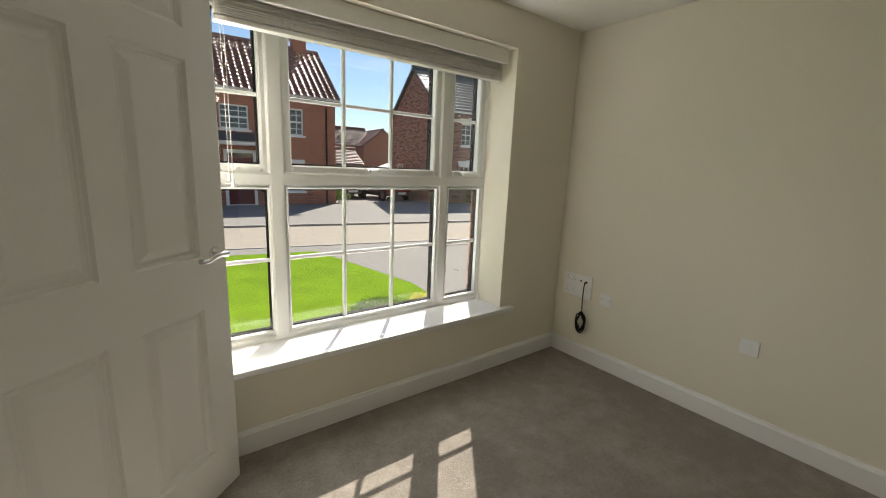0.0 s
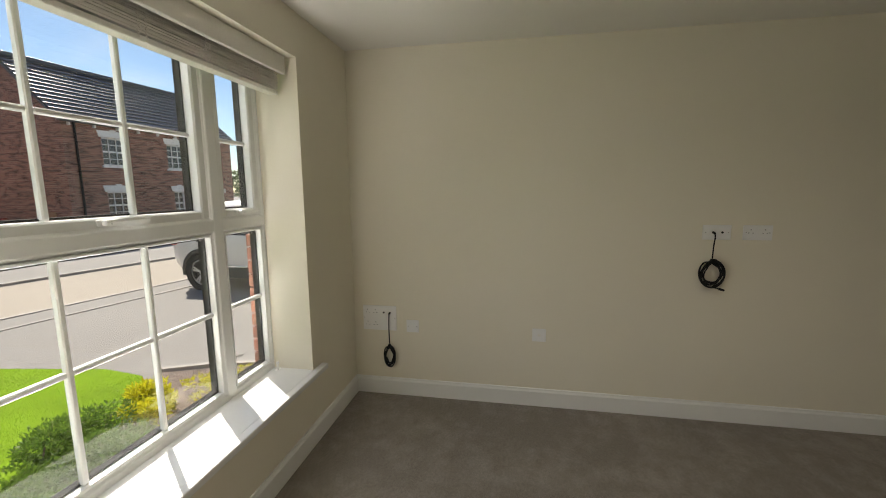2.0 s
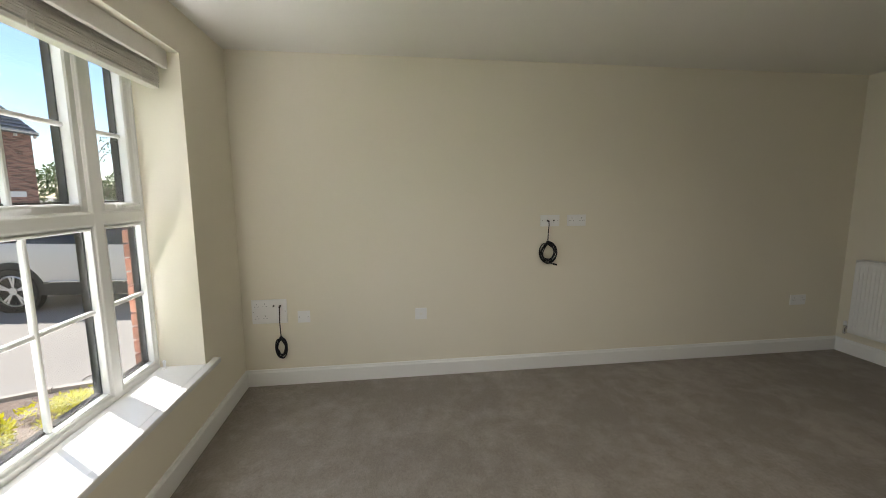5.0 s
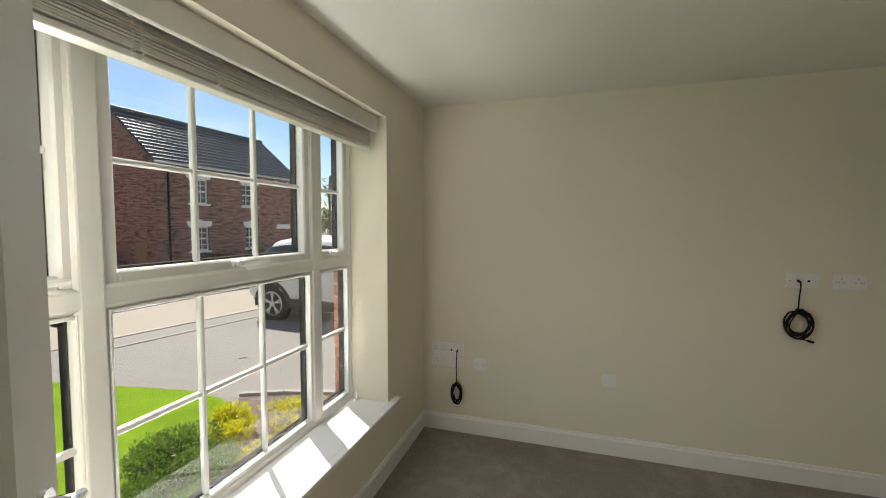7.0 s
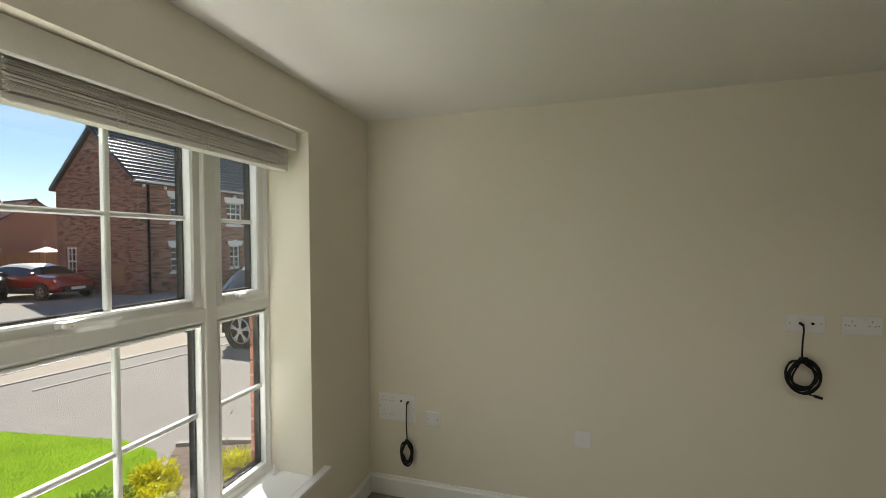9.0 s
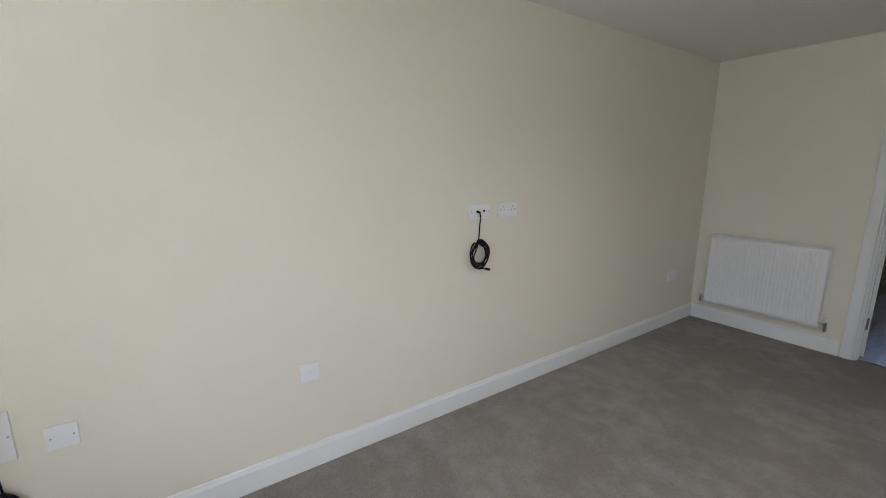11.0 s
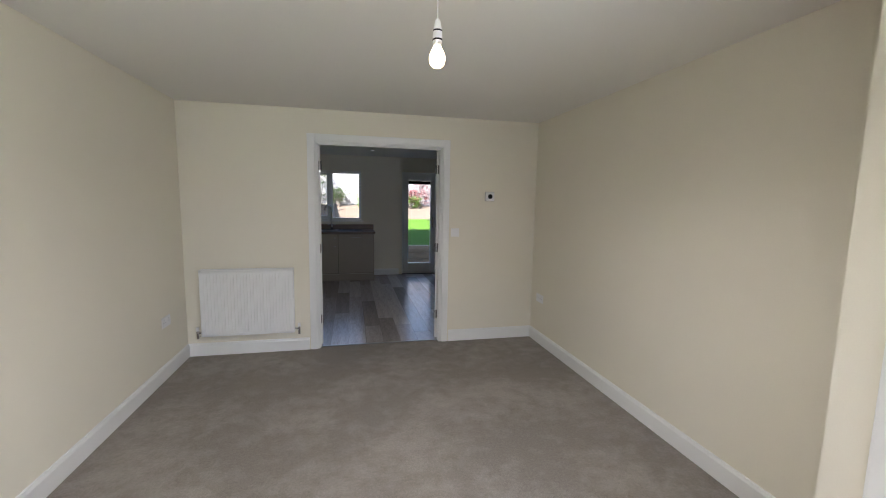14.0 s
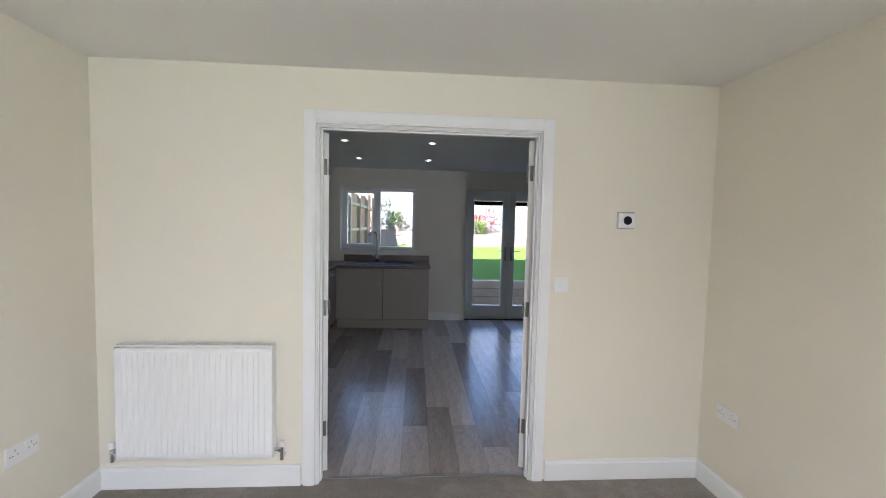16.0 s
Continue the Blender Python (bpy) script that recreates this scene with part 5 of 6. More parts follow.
hd = house("brick gable wing of the distant house", pose(33.6, 58.5, G0, 0, 0, 84), 7, 6.5, 4.9, 7.5, M_BRICK_A, RED, [(3.2, 3.0, 0.8, 1.1, "plain")])
# the garage's shaded open front is drawn as a framed dark pane
hg = house("small brick garage with a pale tiled roof", pose(7.3, 25.2, G0, 0, 0, -10), 2.9, 5.0, 2.0, 2.95, M_BRICK_A, RED, [(1.45, 0.0, 2.6, 2.0, "none")])

# door, canopy and chimney of the pantiled house
porch = part("front_door", bmesh.new(), M_WHITE, ha)
porch.matrix_basis = pose(5.02, 0, 0)
bm = bmesh.new()
rect_frame(bm, -0.62, 0.62, 0.0, 2.35, (0.12, 0.12, 0.05, 0.14), -0.06, 0.0, 0.01)
part("surround", bm, M_WHITE, porch)
bm = bmesh.new()
box(bm, -0.48, -0.03, 0.05, 0.48, -0.005, 2.02, 0.004)
for z0, z1 in ((0.25, 0.85), (1.05, 1.80)):
    for x0 in (-0.38, 0.06):
        box(bm, x0, -0.042, z0, x0 + 0.32, -0.028, z1, 0.006)
part("leaf", bm, M_DOORRED, porch, "maroon panelled front door")
bm = bmesh.new()
box(bm, -0.48, -0.02, 2.06, 0.48, -0.004, 2.2)
part("fanlight", bm, M_DARKGLASS, porch)
bm = bmesh.new()
box(bm, -1.0, -0.85, 2.52, 1.0, 0.0, 2.66, 0.01)
part("canopy_board", bm, M_WHITE, porch)
bm = bmesh.new()
a = [bm.verts.new(c) for c in ((-1.08, -0.92, 2.66), (1.08, -0.92, 2.66), (1.08, 0.0, 3.0), (-1.08, 0.0, 3.0))]
b = [bm.verts.new((v.co.x, v.co.y, v.co.z + 0.05)) for v in a]
bm.faces.new(a)
bm.faces.new(b)
for i in range(4):
    bm.faces.new((a[i], a[(i + 1) % 4], b[(i + 1) % 4], b[i]))
part("canopy_roof", bm, M_LEAD, porch)
for x in (-0.85, 0.79):
    bm = bmesh.new()
    box(bm, x, -0.5, 2.14, x + 0.08, 0.0, 2.52, 0.01)
    part("bracket", bm, M_WHITE, porch)
bm = bmesh.new()
box(bm, 8.05, 2.85, 6.9, 8.7, 3.45, 7.86, 0.01)
box(bm, 8.0, 2.8, 7.86, 8.75, 3.5, 7.95, 0.01)
box(bm, 8.1, 2.9, 7.95, 8.65, 3.4, 8.04, 0.02)
part("chimney", bm, M_BRICK_A, ha)
# downpipe, meter box and gate of the dark roofed house
bm = bmesh.new()
cyl(bm, (0.42, -0.05, 0.0), (0.42, -0.05, 4.75), 0.045, None, 10)
part("downpipe", bm, M_BLACK, hb)
bm = bmesh.new()
box(bm, -0.05, 0.9, 0.4, 0.0, 1.7, 1.3, 0.01)
part("meter_box", bm, M_TIMBER, hb, "brown meter box door")
bm = bmesh.new()
box(bm, 6.6, -0.04, 1.95, 7.6, 0.02, 2.2, 0.01)
part("lintel", bm, M_WHITE, hb)
bm = bmesh.new()
cyl(bm, (8.72, -0.02, 0.0), (8.72, -0.02, 4.4), 0.045, None, 10)
part("downpipe", bm, M_BLACK, ha)

# our own house above the ceiling: unseen, added to shade the back garden
bm = bmesh.new()
box(bm, -6.5, -9.2, H + 0.13, 0.12, 0.235, 4.95)
solid("unseen_upper_storey", bm, M_BRICK_B, "plain unseen brick upper storey, added to shade the back garden", "wall", kind="structure")
bm = bmesh.new()
a = [bm.verts.new(c) for c in ((-6.7, -9.5, 4.96), (-6.7, 0.65, 4.96), (-6.7, -4.4, 8.2))]
b = [bm.verts.new((0.32, v.co.y, v.co.z)) for v in a]
bm.faces.new(a)
bm.faces.new(b)
for i in range(3):
    bm.faces.new((a[i], a[(i + 1) % 3], b[(i + 1) % 3], b[i]))
solid("unseen_house_roof", bm, M_SLATE, "plain unseen dark tiled roof, added to shade the back garden", "roof", kind="structure")
bm = bmesh.new()
box(bm, -6.5, -9.2, -0.6, -6.4, 0.235, H + 0.12)
box(bm, -6.4, -9.2, -0.6, KW - 0.1, -8.9, H + 0.12)
solid("wall_side", bm, M_BRICK_B, "plain brick side wall of the house", "wall", kind="structure")


# ---- cars ----
SUV = [(0.0, .50, .84, .86, .66, .50), (.05, .38, .96, 1.02, .80, .55), (.22, .30, 1.02, 1.28, .87, .56), (.55, .26, 1.03, 1.50, .89, .58), (1.2, .25, 1.01, 1.57, .90, .60),
       (2.0, .25, .99, 1.55, .90, .60), (2.55, .25, .98, 1.42, .90, .57), (2.95, .25, .98, 1.16, .90, .60), (3.15, .26, .98, 1.02, .89, .70), (3.7, .29, .90, .95, .86, .65),
       (4.02, .36, .78, .83, .76, .52), (4.12, .48, .64, .68, .60, .42)]
MINI = [(0.0, .46, .80, .82, .62, .46), (.05, .34, .92, .98, .76, .5), (.3, .25, .95, 1.30, .83, .52), (.9, .22, .94, 1.40, .85, .54), (1.7, .22, .93, 1.39, .85, .54), (2.3, .22, .92, 1.28, .85, .52),
        (2.65, .22, .92, 1.05, .84, .58), (2.8, .23, .91, .96, .83, .64), (3.4, .26, .84, .90, .80, .58), (3.72, .34, .72, .76, .70, .46), (3.82, .46, .6, .63, .55, .36)]


def car(label, m, st, paint, wheels=(0.72, 3.28), wr=0.335, roof=None):
    """A parked car, its tail at x = 0 and its nose along +x, the ground at z = 0."""
    c = thing("car", label, "car", m, "parked cars")
    # smooth the stations
    st = np.array(st)
    xs = np.concatenate([np.linspace(st[i, 0], st[i + 1, 0], 4, endpoint=False) for i in range(len(st) - 1)] + [st[-1:, 0]])
    cols_ = [np.interp(xs, st[:, 0], st[:, k]) for k in range(1, 6)]
    ker = np.array([1, 2, 3, 2, 1]) / 9.0
    cols_ = [np.convolve(np.pad(q, 2, mode="edge"), ker, "valid") for q in cols_]
    body, glass, top = bmesh.new(), bmesh.new(), bmesh.new()

    def section(i):
        zb, zw, zr, wb, wt = (q[i] for q in cols_)
        g = max(zr - zw, 0.02)
        half = [(0, zb), (wb * 0.86, zb), (wb * 0.97, zb + 0.10), (wb, zb + (zw - zb) * 0.45), (wb * 0.985, zw - 0.10), (wb * 0.95, zw),
                (wt + (wb * 0.95 - wt) * 0.28, zw + g * 0.78), (wt, zw + g * 0.93), (wt * 0.7, zr + 0.012), (0, zr + 0.025)]
        return half, g
    secs = [section(i) for i in range(len(xs))]
    for s in (-1, 1):
        for i in range(len(xs) - 1):
            (ha_, g0), (hb_, g1) = secs[i], secs[i + 1]
            for k in range(9):
                q = [(xs[i], s * ha_[k][0], ha_[k][1]), (xs[i], s * ha_[k + 1][0], ha_[k + 1][1]), (xs[i + 1], s * hb_[k + 1][0], hb_[k + 1][1]), (xs[i + 1], s * hb_[k][0], hb_[k][1])]
                slope = abs(secs[i][0][9][1] - secs[i + 1][0][9][1]) / max(xs[i + 1] - xs[i], 1e-3)
                is_glass = (k == 5 and min(g0, g1) > 0.12) or (k >= 6 and slope > 0.45 and min(g0, g1) > 0.06 and 0.1 < xs[i])
                t = glass if is_glass else (top if (roof and k >= 6 and min(g0, g1) > 0.3) else body)
                t.faces.new([t.verts.new(v) for v in q])
    for h_, end in ((secs[0][0], xs[0]), (secs[-1][0], xs[-1])):
        body.faces.new([body.verts.new((end, y, z)) for y, z in h_] + [body.verts.new((end, -y, z)) for y, z in h_[::-1] if y > 0])
    for t in (body, glass, top):
        bmesh.ops.remove_doubles(t, verts=t.verts[:], dist=0.002)
    part("body", body, paint, c, smooth=True)
    part("windows", glass, M_CARGLASS, c, "dark tinted glass", smooth=True)
    if roof:
        part("roof", top, roof, c, smooth=True)
    else:
        top.free()
    wbm = st[3, 4]
    ln_ = st[-1, 0]
    # sill cladding, bumpers, chrome strip, lamps
    for s in (-1, 1):
        bm = bmesh.new()
        box(bm, wheels[0] + wr + 0.06, s * (wbm - 0.03), 0.26, wheels[1] - wr - 0.06, s * (wbm + 0.012), 0.46, 0.02, 2)
        part("sill_cladding", bm, M_CLADDING, c)
        bm = bmesh.new()
        box(bm, wheels[0] + wr + 0.15, s * (wbm + 0.004), 0.452, wheels[1] - wr - 0.12, s * (wbm + 0.016), 0.475, 0.004)
        part("trim_strip", bm, M_CHROME, c)
        for wx in wheels:
            bm = bmesh.new()
            n = 20
            r0, r1 = wr + 0.02, wr + 0.085
            pr = []
            for i in range(n + 1):
                a = math.pi * (1.10 * i / n - 0.05)
                pr.append([bm.verts.new((wx + r * math.cos(a), s * y, wr + r * math.sin(a))) for r, y in ((r0, wbm - 0.06), (r0, wbm + 0.018), (r1, wbm + 0.012), (r1, wbm - 0.06))])
            for p, q in zip(pr, pr[1:]):
                for k in range(3):
                    bm.faces.new((p[k], p[k + 1], q[k + 1], q[k]))
            part("wheel_arch", bm, M_CLADDING, c)
            bm = bmesh.new()
            cyl(bm, (wx, s * (wbm - 0.10), wr), (wx, s * (wbm + 0.004), wr), wr + 0.03, None, 28)
            part("arch_liner", bm, M_BLACK, c)
            wheel = part("wheel", bmesh.new(), M_TYRE, c)
            wheel.matrix_basis = pose(wx, s * (wbm - 0.09), wr)
            bm = bmesh.new()
            n, rings = 32, []
            for y, r in ((0.0, wr * 0.70), (0.0, wr - 0.03), (0.02, wr), (0.09, wr), (0.112, wr - 0.02), (0.118, wr * 0.74), (0.10, wr * 0.69)):
                rings.append([bm.verts.new((r * math.cos(2 * math.pi * i / n), s * y, r * math.sin(2 * math.pi * i / n))) for i in range(n)])
            for p, q in zip(rings, rings[1:]):
                for i in range(n):
                    bm.faces.new((p[i], p[(i + 1) % n], q[(i + 1) % n], q[i]))
            part("tyre", bm, M_TYRE, wheel)
            bm = bmesh.new()
            ri = wr * 0.70
            ring = [[bm.verts.new((r * math.cos(2 * math.pi * i / n), s * y, r * math.sin(2 * math.pi * i / n))) for i in range(n)] for r, y in ((ri, 0.10), (ri * 0.9, 0.112), (ri * 0.88, 0.06))]
            for p, q in zip(ring, ring[1:]):
                for i in range(n):
                    bm.faces.new((p[i], p[(i + 1) % n], q[(i + 1) % n], q[i]))
            for k in range(5):
                for off in (-0.13, 0.13):
                    a = 2 * math.pi * k / 5 + 0.3
                    p = Vector((0.05 * math.cos(a), s * 0.10, 0.05 * math.sin(a)))
                    q = Vector((ri * 0.92 * math.cos(a + off), s * 0.102, ri * 0.92 * math.sin(a + off)))
                    sd = (q - p).cross(Vector((0, 1, 0))).normalized() * 0.012
                    f = [bm.verts.new(v) for v in (p - sd, p + sd, q + sd * 1.3, q - sd * 1.3)]
                    g = [bm.verts.new(v.co + Vector((0, -s * 0.03, 0))) for v in f]
                    bm.faces.new(f)
                    for i in range(4):
                        bm.faces.new((f[i], f[(i + 1) % 4], g[(i + 1) % 4], g[i]))
            cyl(bm, (0, s * 0.07, 0), (0, s * 0.112, 0), 0.062, 0.055, 16)
            part("rim", bm, M_ALLOY, wheel)
        bm = bmesh.new()
        box(bm, 0.03, s * 0.50, 0.80, 0.20, s * (wbm * 0.955), 0.96, 0.03, 2)
        part("tail_lamp", bm, M_TAIL, c)
        bm = bmesh.new()
        box(bm, ln_ - 0.42, s * 0.48, 0.66, ln_ - 0.16, s * 0.72, 0.80, 0.03, 2)
        part("headlight", bm, M_CHROME, c)
        bm = bmesh.new()
        box(bm, st[7, 0] - 0.15, s * (wbm * 0.93), 0.98, st[7, 0], s * (wbm + 0.12), 1.09, 0.03, 2)
        part("door_mirror", bm, paint, c)
    bm = bmesh.new()
    box(bm, -0.03, -0.62, 0.30, 0.10, 0.62, 0.52, 0.03, 2)
    part("rear_bumper", bm, M_CLADDING, c)
    bm = bmesh.new()
    box(bm, ln_ - 0.12, -0.5, 0.30, ln_ + 0.01, 0.5, 0.50, 0.03, 2)
    part("front_grille", bm, M_CLADDING, c)
    bm = bmesh.new()
    box(bm, ln_ + 0.008, -0.26, 0.38, ln_ + 0.018, 0.26, 0.49)
    part("number_plate", bm, M_WHITE, c)
    return c


car("white crossover car with black cladding parked on the driveway", pose(4.49, 4.98, gz(4.0) + 0.0, 1.6, 0, -93), SUV, M_CARWHITE)
car("dark sports utility car parked beside the pantiled house", pose(7.95, 23.6, G0, 0, 0, -100), SUV, M_CARDARK)
car("red hatchback with a white roof parked before the brick gable", pose(9.1, 21.6, G0, 0, 0, -86), MINI, M_CARRED, (0.62, 3.08), 0.30, M_CARWHITE)


# ---- plants ----
def leaves(name, spots, count, size, mat, parent, seed, flat=0.3, aspect=0.5):
    """Many small leaves: spots are (centre, radii); one mesh."""
    rg = np.random.default_rng(seed)
    k = rg.integers(0, len(spots), count)
    cen = np.array([s[0] for s in spots])[k]
    rad = np.array([s[1] for s in spots])[k]
    d = rg.normal(size=(count, 3))
    d /= np.linalg.norm(d, axis=1)[:, None]
    r = rg.uniform(0.35, 1.0, count) ** 0.45
    p = cen + d * rad * r[:, None] * (1 + 0.14 * np.sin(7 * d[:, :1] + 5 * d[:, 1:2]))
    way = d + rg.normal(scale=0.7, size=(count, 3)) + np.array((0, 0, flat))
    way /= np.linalg.norm(way, axis=1)[:, None]
    sd = np.cross(way, rg.normal(size=(count, 3)))
    sd /= np.linalg.norm(sd, axis=1)[:, None]
    ln_ = size * rg.uniform(0.6, 1.3, (count, 1))
    v = np.stack([p, p + way * ln_ * 0.5 + sd * ln_ * aspect * 0.5, p + way * ln_, p + way * ln_ * 0.5 - sd * ln_ * aspect * 0.5], 1).reshape(-1, 3)
    me = bpy.data.meshes.new(name)
    me.from_pydata(v.tolist(), [], [(4 * i, 4 * i + 1, 4 * i + 2, 4 * i + 3) for i in range(count)])
    me.materials.append(mat)
    ob = new(name, me)
    ob.parent = parent
    return ob


def shrub(label, x, y, r, h, mat, count, size, seed, aspect=0.5, lumps=7):
    o = thing("shrub", label, "shrub", None, "front garden shrubs")
    rg = random.Random(seed)
    z = gz(y) + 0.01
    spots = [((x + rg.uniform(-0.6, 0.6) * r, y + rg.uniform(-0.6, 0.6) * r, z + h * rg.uniform(0.35, 0.75)), (r * 0.5, r * 0.5, h * 0.34)) for _ in range(lumps)]
    bm = bmesh.new()
    for s in spots:
        cyl(bm, (x, y, z - 0.02), s[0], 0.008, 0.003, 6)
    part("stems", bm, M_BARK, o)
    leaves("foliage", spots, count, size, mat, o, seed, aspect=aspect)
    return o


shrub("rounded dark green box shrub in the bed", -0.58, 1.60, 0.30, 0.22, M_LEAF_G, 3600, 0.024, 3)
shrub("rounded dark green box shrub in the bed", -0.98, 1.52, 0.28, 0.20, M_LEAF_G, 3200, 0.024, 4)
shrub("rounded dark green box shrub in the bed", -1.38, 1.36, 0.26, 0.19, M_LEAF_G, 2600, 0.024, 14)
for bx_, by_, br_, bs_ in ((-0.78, 1.24, 0.28, 41), (-1.18, 1.12, 0.27, 42), (-1.62, 1.02, 0.26, 43)):
    shrub("rounded dark green box shrub in the bed", bx_, by_, br_, 0.21, M_LEAF_G, 3000, 0.024, bs_)
shrub("small green lavender clump in the bed", -1.75, 1.15, 0.28, 0.18, M_LEAF_G, 1800, 0.045, 5, 0.18)
shrub("small green lavender clump in the bed", -2.15, 0.95, 0.26, 0.18, M_LEAF_G, 1600, 0.045, 6, 0.18)
shrub("golden yellow leaved shrub in the bed", -0.06, 1.70, 0.17, 0.16, M_LEAF_Y, 1300, 0.045, 7, 0.32)
shrub("golden yellow leaved shrub in the bed", -0.26, 1.52, 0.16, 0.14, M_LEAF_Y, 1000, 0.045, 8, 0.32)
for gx_, gy_, gr_, gs_ in ((0.02, 1.10, 0.27, 9), (0.30, 1.42, 0.24, 10), (-0.30, 1.02, 0.24, 15), (0.36, 0.98, 0.22, 16), (-0.62, 0.98, 0.20, 17)):
    shrub("low golden yellow ground plant in the bed", gx_, gy_, gr_, 0.07, M_LEAF_Y, 900, 0.04, gs_, 0.28)
shrub("small dark green shrub beside the house corner", 5.6, 17.6, 0.5, 0.7, M_LEAF_G, 700, 0.10, 11)
shrub("low dark green hedge plant below the brick wall", 12.6, 15.2, 0.7, 0.7, M_LEAF_T, 700, 0.12, 12)
shrub("low dark green hedge plant below the brick wall", 15.4, 14.9, 0.8, 0.8, M_LEAF_T, 700, 0.12, 13)


def tree(label, x, y, h, crown_r, seed, count, size):
    o = thing("tree", label, "tree")
    rg = random.Random(seed)
    z = gz(y)
    part("trunk", tube([(x, y, z - 0.1), (x + 0.05, y, z + h * 0.3), (x - 0.05, y + 0.05, z + h * 0.6), (x, y, z + h * 0.92)], 0.035 * h / 3.4, 5), M_BARK, o)
    spots = []
    for i in range(12):
        a, zz_ = rg.uniform(0, 6.28), rg.uniform(0.4, 0.95)
        q = (x + crown_r * rg.uniform(0.4, 1.0) * math.cos(a), y + crown_r * rg.uniform(0.4, 1.0) * math.sin(a), z + h * zz_)
        part("limb", tube([(x, y, z + h * (zz_ - 0.16)), ((x + q[0]) / 2, (y + q[1]) / 2, z + h * (zz_ - 0.03)), q], 0.010 * h / 3.4, 4), M_BARK, o)
        spots.append((q, (crown_r * 0.42, crown_r * 0.42, crown_r * 0.36)))
    leaves("crown", spots, count, size, M_LEAF_T, o, seed)
    return o


tree("slender young tree with sparse hanging leaves", 9.6, 6.9, 3.9, 0.5, 21, 500, 0.07)
tree("leafy green tree beyond the houses", 33.0, 24.5, 4.2, 1.7, 22, 2600, 0.24)
tree("leafy green tree beyond the houses", 36.5, 23.5, 3.6, 1.8, 23, 2600, 0.24)
tree("leafy green tree beyond the houses", 46.0, 22.0, 4.6, 2.2, 24, 2600, 0.26)
bm = bmesh.new()
box(bm, 24.0, 12.0, -1.0, 60.0, 12.25, 1.5)
solid("garden_wall", bm, M_BRICK_B, "long red brick boundary wall", "wall")
bm = bmesh.new()
for i in range(20):
    box(bm, 10.55 + i * 0.15, 25.5, -0.7, 10.685 + i * 0.15, 25.53, 1.08)
solid("timber_fence", bm, M_TIMBER, "low brown timber fence between the houses", "fence")

# garden parasol seen beyond the red car
ps = thing("parasol", "small pale garden parasol beyond the fence", "parasol", pose(13.2, 26.5, G0))
bm = bmesh.new()
cyl(bm, (0, 0, 0), (0, 0, 2.0), 0.03, None, 8)
part("pole", bm, M_WHITE, ps)
bm = bmesh.new()
cyl(bm, (0, 0, 1.78), (0, 0, 2.06), 0.75, 0.03, 8)
part("canopy", bm, M_WHITE, ps)

# grass
rg = np.random.default_rng(5)
poly = np.array(LAWN)
cnt = 110000
gx, gy = rg.uniform(-3.6, 0.45, cnt * 2), rg.uniform(1.3, 6.5, cnt * 2)
inside = np.zeros(len(gx), bool)
for (x0, y0), (x1, y1) in zip(poly, np.roll(poly, -1, 0)):
    cross = ((y0 > gy) != (y1 > gy)) & (gx < (x1 - x0) * (gy - y0) / (y1 - y0 + 1e-9) + x0)
    inside ^= cross
gx, gy = gx[inside][:cnt], gy[inside][:cnt]
gzv = np.array([gz(v) for v in gy]) + 0.018
ang, hh = rg.uniform(0, 6.283, len(gx)), rg.uniform(0.008, 0.020, len(gx))
lean = rg.normal(scale=0.006, size=(len(gx), 2))
c_, s_ = np.cos(ang) * 0.0019, np.sin(ang) * 0.0019
v = np.stack([np.stack([gx - c_, gy - s_, gzv], 1), np.stack([gx + c_, gy + s_, gzv], 1), np.stack([gx + lean[:, 0], gy + lean[:, 1], gzv + hh], 1)], 1).reshape(-1, 3)
me = bpy.data.meshes.new("grass")
me.from_pydata(v.tolist(), [], [(3 * i, 3 * i + 1, 3 * i + 2) for i in range(len(gx))])
me.materials.append(M_GRASS)
tagged(new("grass", me), "short bright green grass blades on the front lawn", "grass", kind="stuff")

# fallen twigs on the drive
for x, y, r in ((1.15, 2.2, 0.4), (1.5, 3.0, 1.9), (0.9, 1.6, 2.6)):
    z = gz(y) + 0.006
    solid("fallen_twig", tube([(x, y, z), (x + 0.05 * math.cos(r), y + 0.05 * math.sin(r), z + 0.012), (x + 0.1 * math.cos(r + 0.3), y + 0.1 * math.sin(r + 0.3), z)], 0.005, 3), M_BARK, "small dry twig lying on the asphalt", "twig", "fallen twigs")

# ---- back garden ----
def bz(y):
    return np.interp(-y, (10.85, 16.4, 19.0), (0.36, 0.76, 1.25))


bm = bmesh.new()
rows_y = (-10.9, -12, -13.5, -15, -16.4)
pr = [[bm.verts.new((x, y, float(bz(y)))) for x in (-14, 4)] for y in rows_y]
for p, q in zip(pr, pr[1:]):
    bm.faces.new((p[0], p[1], q[1], q[0]))
solid("back_lawn", bm, M_LAWN_BACK, "raised bright green back lawn", "lawn", kind="structure")
bm = bmesh.new()
pr = [[bm.verts.new((x, y, float(bz(y)))) for x in (-14, 4)] for y in (-16.4, -17.7, -19.2)]
for p, q in zip(pr, pr[1:]):
    bm.faces.new((p[0], p[1], q[1], q[0]))
solid("back_bed", bm, M_SOIL, "sandy soil bank above the back lawn", "bank", kind="structure")
bm = bmesh.new()
box(bm, -14, -19.5, 0.5, 4, -19.2, 3.3)
solid("wall_garden", bm, M_RENDER, "pale whitewashed wall at the end of the garden", "wall", kind="structure")
ret = thing("retaining_wall", "retaining wall of pale timber sleepers below the lawn", "retaining wall")
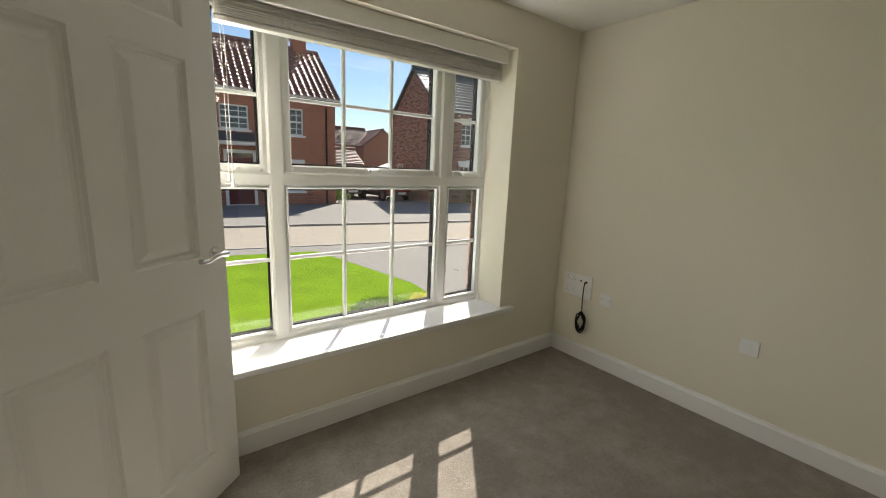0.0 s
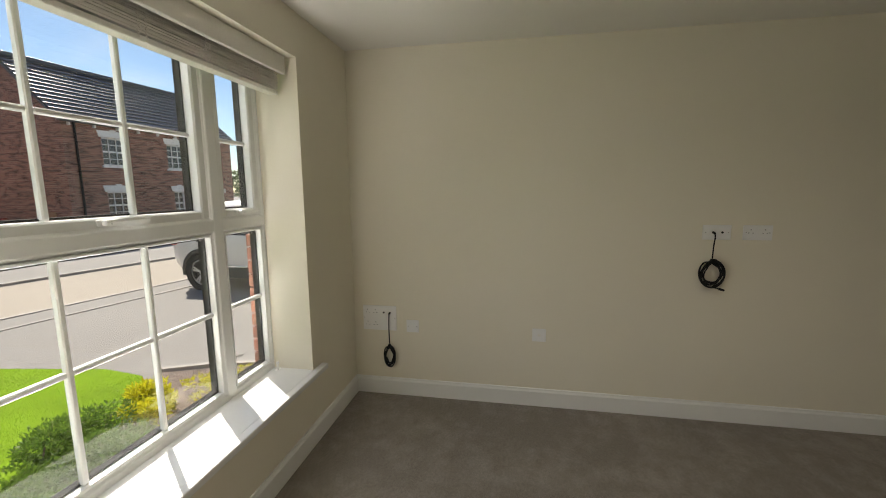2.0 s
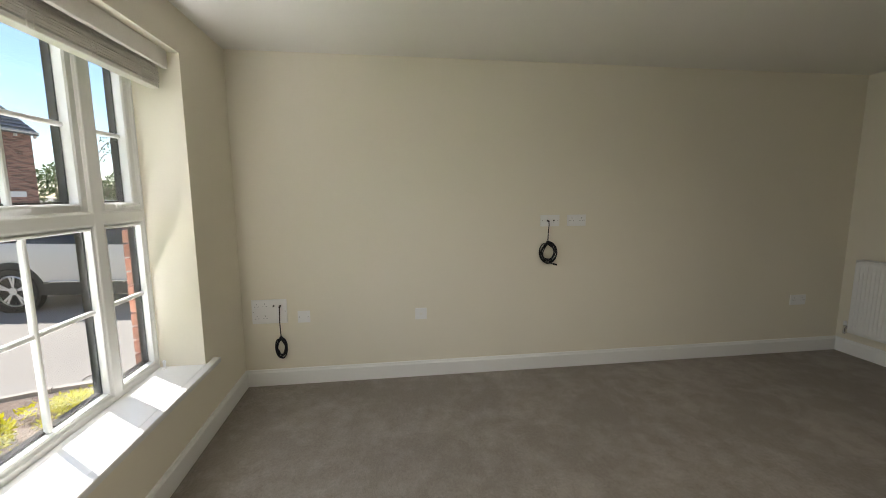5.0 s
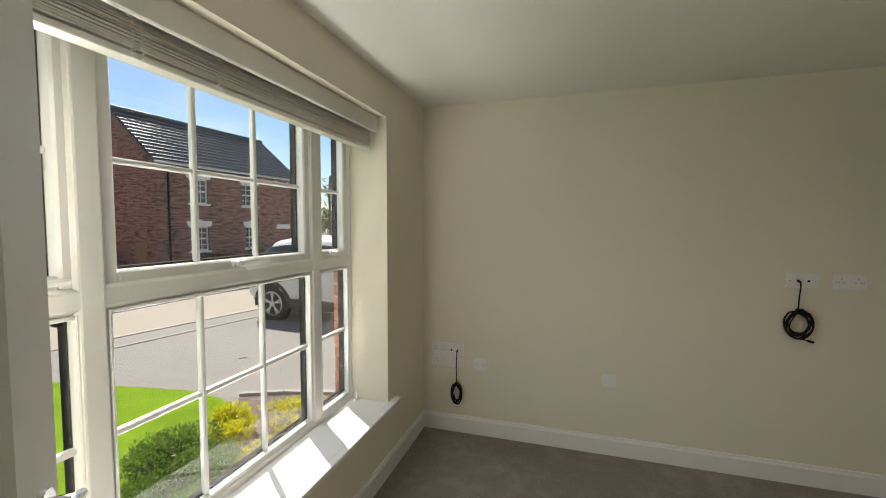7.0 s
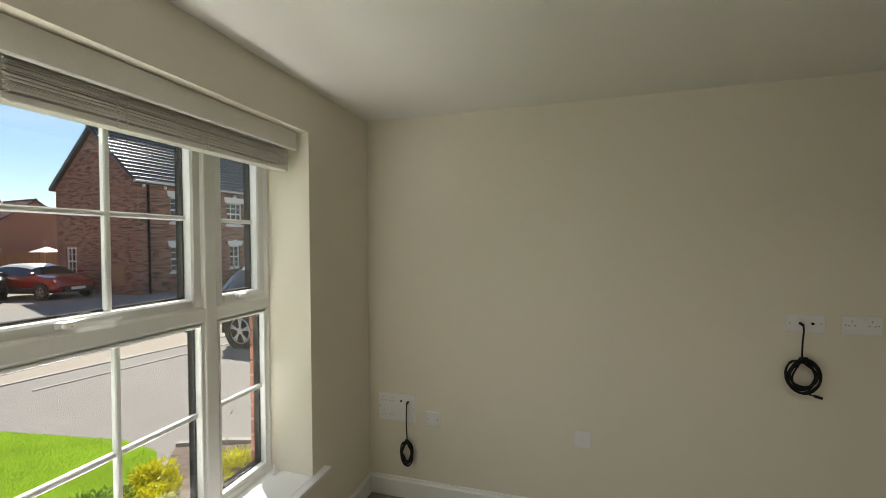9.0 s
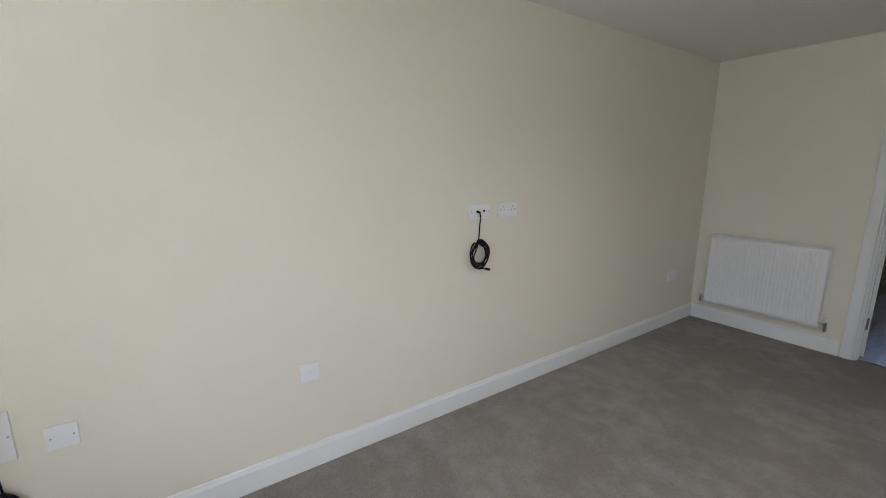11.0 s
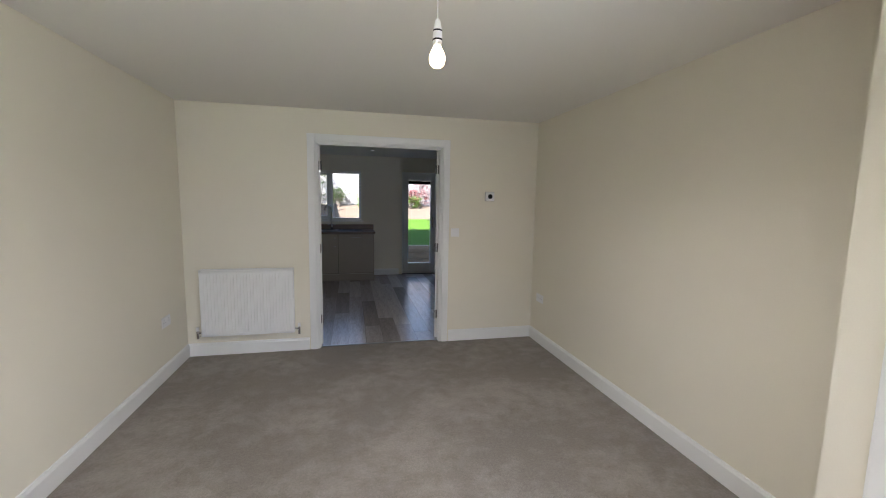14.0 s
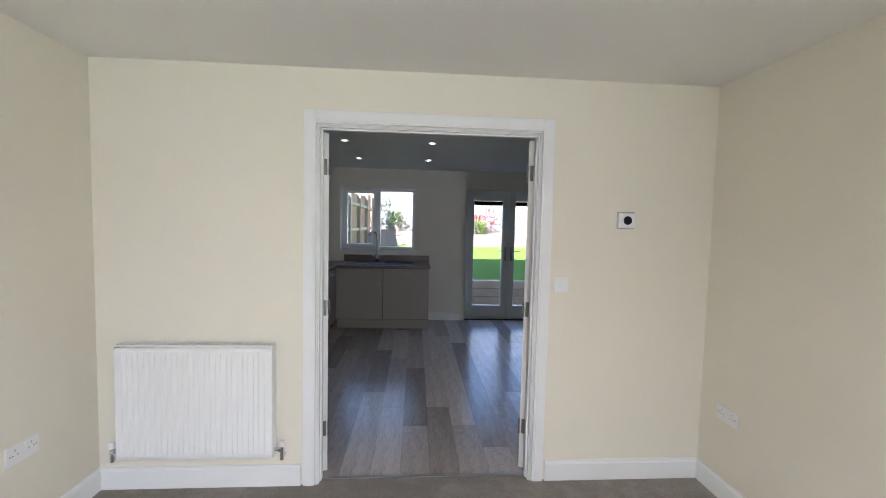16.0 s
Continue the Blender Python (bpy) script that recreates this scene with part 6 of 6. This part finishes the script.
for k in range(3):
    for i in range(6):
        bm = bmesh.new()
        box(bm, -8.0 + i * 1.8 + (0.6 if k % 2 else 0), -10.9, -0.12 + k * 0.165, -6.206 + i * 1.8 + (0.6 if k % 2 else 0), -10.75, 0.038 + k * 0.165, 0.006)
        part("sleeper", bm, M_SLEEPER, ret)
fence = thing("garden_fence", "brown close boarded timber fence with posts and rails", "fence")
for i in range(60):
    bm = bmesh.new()
    y = -9.3 - i * 0.15
    box(bm, 0.02, y - 0.145, 0.0, 0.04, y, 2.15 + max(0, float(bz(y)) - 0.3) * 0.5)
    part("board", bm, M_TIMBER, fence)
for i in range(6):
    bm = bmesh.new()
    y = -9.35 - i * 1.8
    box(bm, -0.08, y - 0.1, -0.1, 0.02, y, 2.3 + 0.1 * i, 0.004)
    part("post", bm, M_SLEEPER, fence)
for z in (0.5, 1.25, 1.95):
    bm = bmesh.new()
    box(bm, -0.045, -18.3, z, 0.019, -9.3, z + 0.09, 0.004)
    part("rail", bm, M_SLEEPER, fence)


def back_shrub(label, x, y, r, h, mat, seed, count=900):
    o = thing("shrub", label, "shrub", None, "back garden shrubs")
    z = float(bz(y))
    rg_ = random.Random(seed)
    spots = [((x + rg_.uniform(-0.6, 0.6) * r, y + rg_.uniform(-0.3, 0.3) * r, z + h * rg_.uniform(0.2, 0.85)), (r * 0.45, r * 0.45, h * 0.25)) for _ in range(8)]
    bm = bmesh.new()
    for s in spots:
        cyl(bm, (x, y, z - 0.05), s[0], 0.02, 0.006, 6)
    part("stems", bm, M_BARK, o)
    leaves("foliage", spots, count, 0.09, mat, o, seed)


back_shrub("red leaved shrub against the white wall", -4.35, -18.6, 0.55, 1.5, M_REDLEAF, 31)
back_shrub("small green plant against the white wall", -4.0, -18.4, 0.5, 0.5, M_LEAF_G, 32, 500)
back_shrub("green climbing plant against the white wall", -1.0, -18.7, 0.6, 0.7, M_LEAF_T, 33, 500)
back_shrub("green climbing plant against the white wall", -0.2, -18.8, 0.7, 1.5, M_LEAF_T, 34, 700)
back_shrub("small green plant against the white wall", -2.2, -18.6, 0.6, 0.5, M_LEAF_G, 35, 500)

# ---- bricks of the window's outer reveal ----
outer = bpy.data.objects["wall_outer_brick"]
shared = None
for k in range(23):
    z = 0.375 + k * 0.075
    if shared is None:
        bm = bmesh.new()
        box(bm, 0, 0, 0, 0.1025, 0.104, 0.065, 0.003)
        shared = mesh_of("brick", bm, M_BRICKPIECE)
    for x in (WX1 + 0.030, WX0 - 0.1325):
        ob = new("brick", shared)
        ob.parent = outer
        ob.location = (x, 0.2440, z)
        if x > WX1:
            # this jamb stands a little inside the frame's edge
            ob.location, ob.scale.y = (WX1 - 0.012, 0.306, z), 0.41

# ---- kitchen planks ----
for length in (1.2,):
    bm = bmesh.new()
    box(bm, 0, 0, 0, 0.1793, 1.1985, 0.008, 0.0004)
    plank_mesh = mesh_of("plank", bm, M_VINYL)
rgk = random.Random(12)
for i in range(26):
    x = KW + 0.01 + i * 0.18
    y = -L - 0.06 - 1.2 - 0.0 + rgk.choice((0.0, 0.3, 0.6, 0.9))
    while y > KY - 1.2:
        y0, y1 = max(y, KY + 0.001), min(y + 1.198, -L - 0.052)
        if y1 - y0 > 0.02:
            ob = new("plank", plank_mesh)
            ob.parent = floor_k
            ob.location = (x, y0, -0.0095)
            ob.scale.y = (y1 - y0) / 1.198
        y -= 1.2
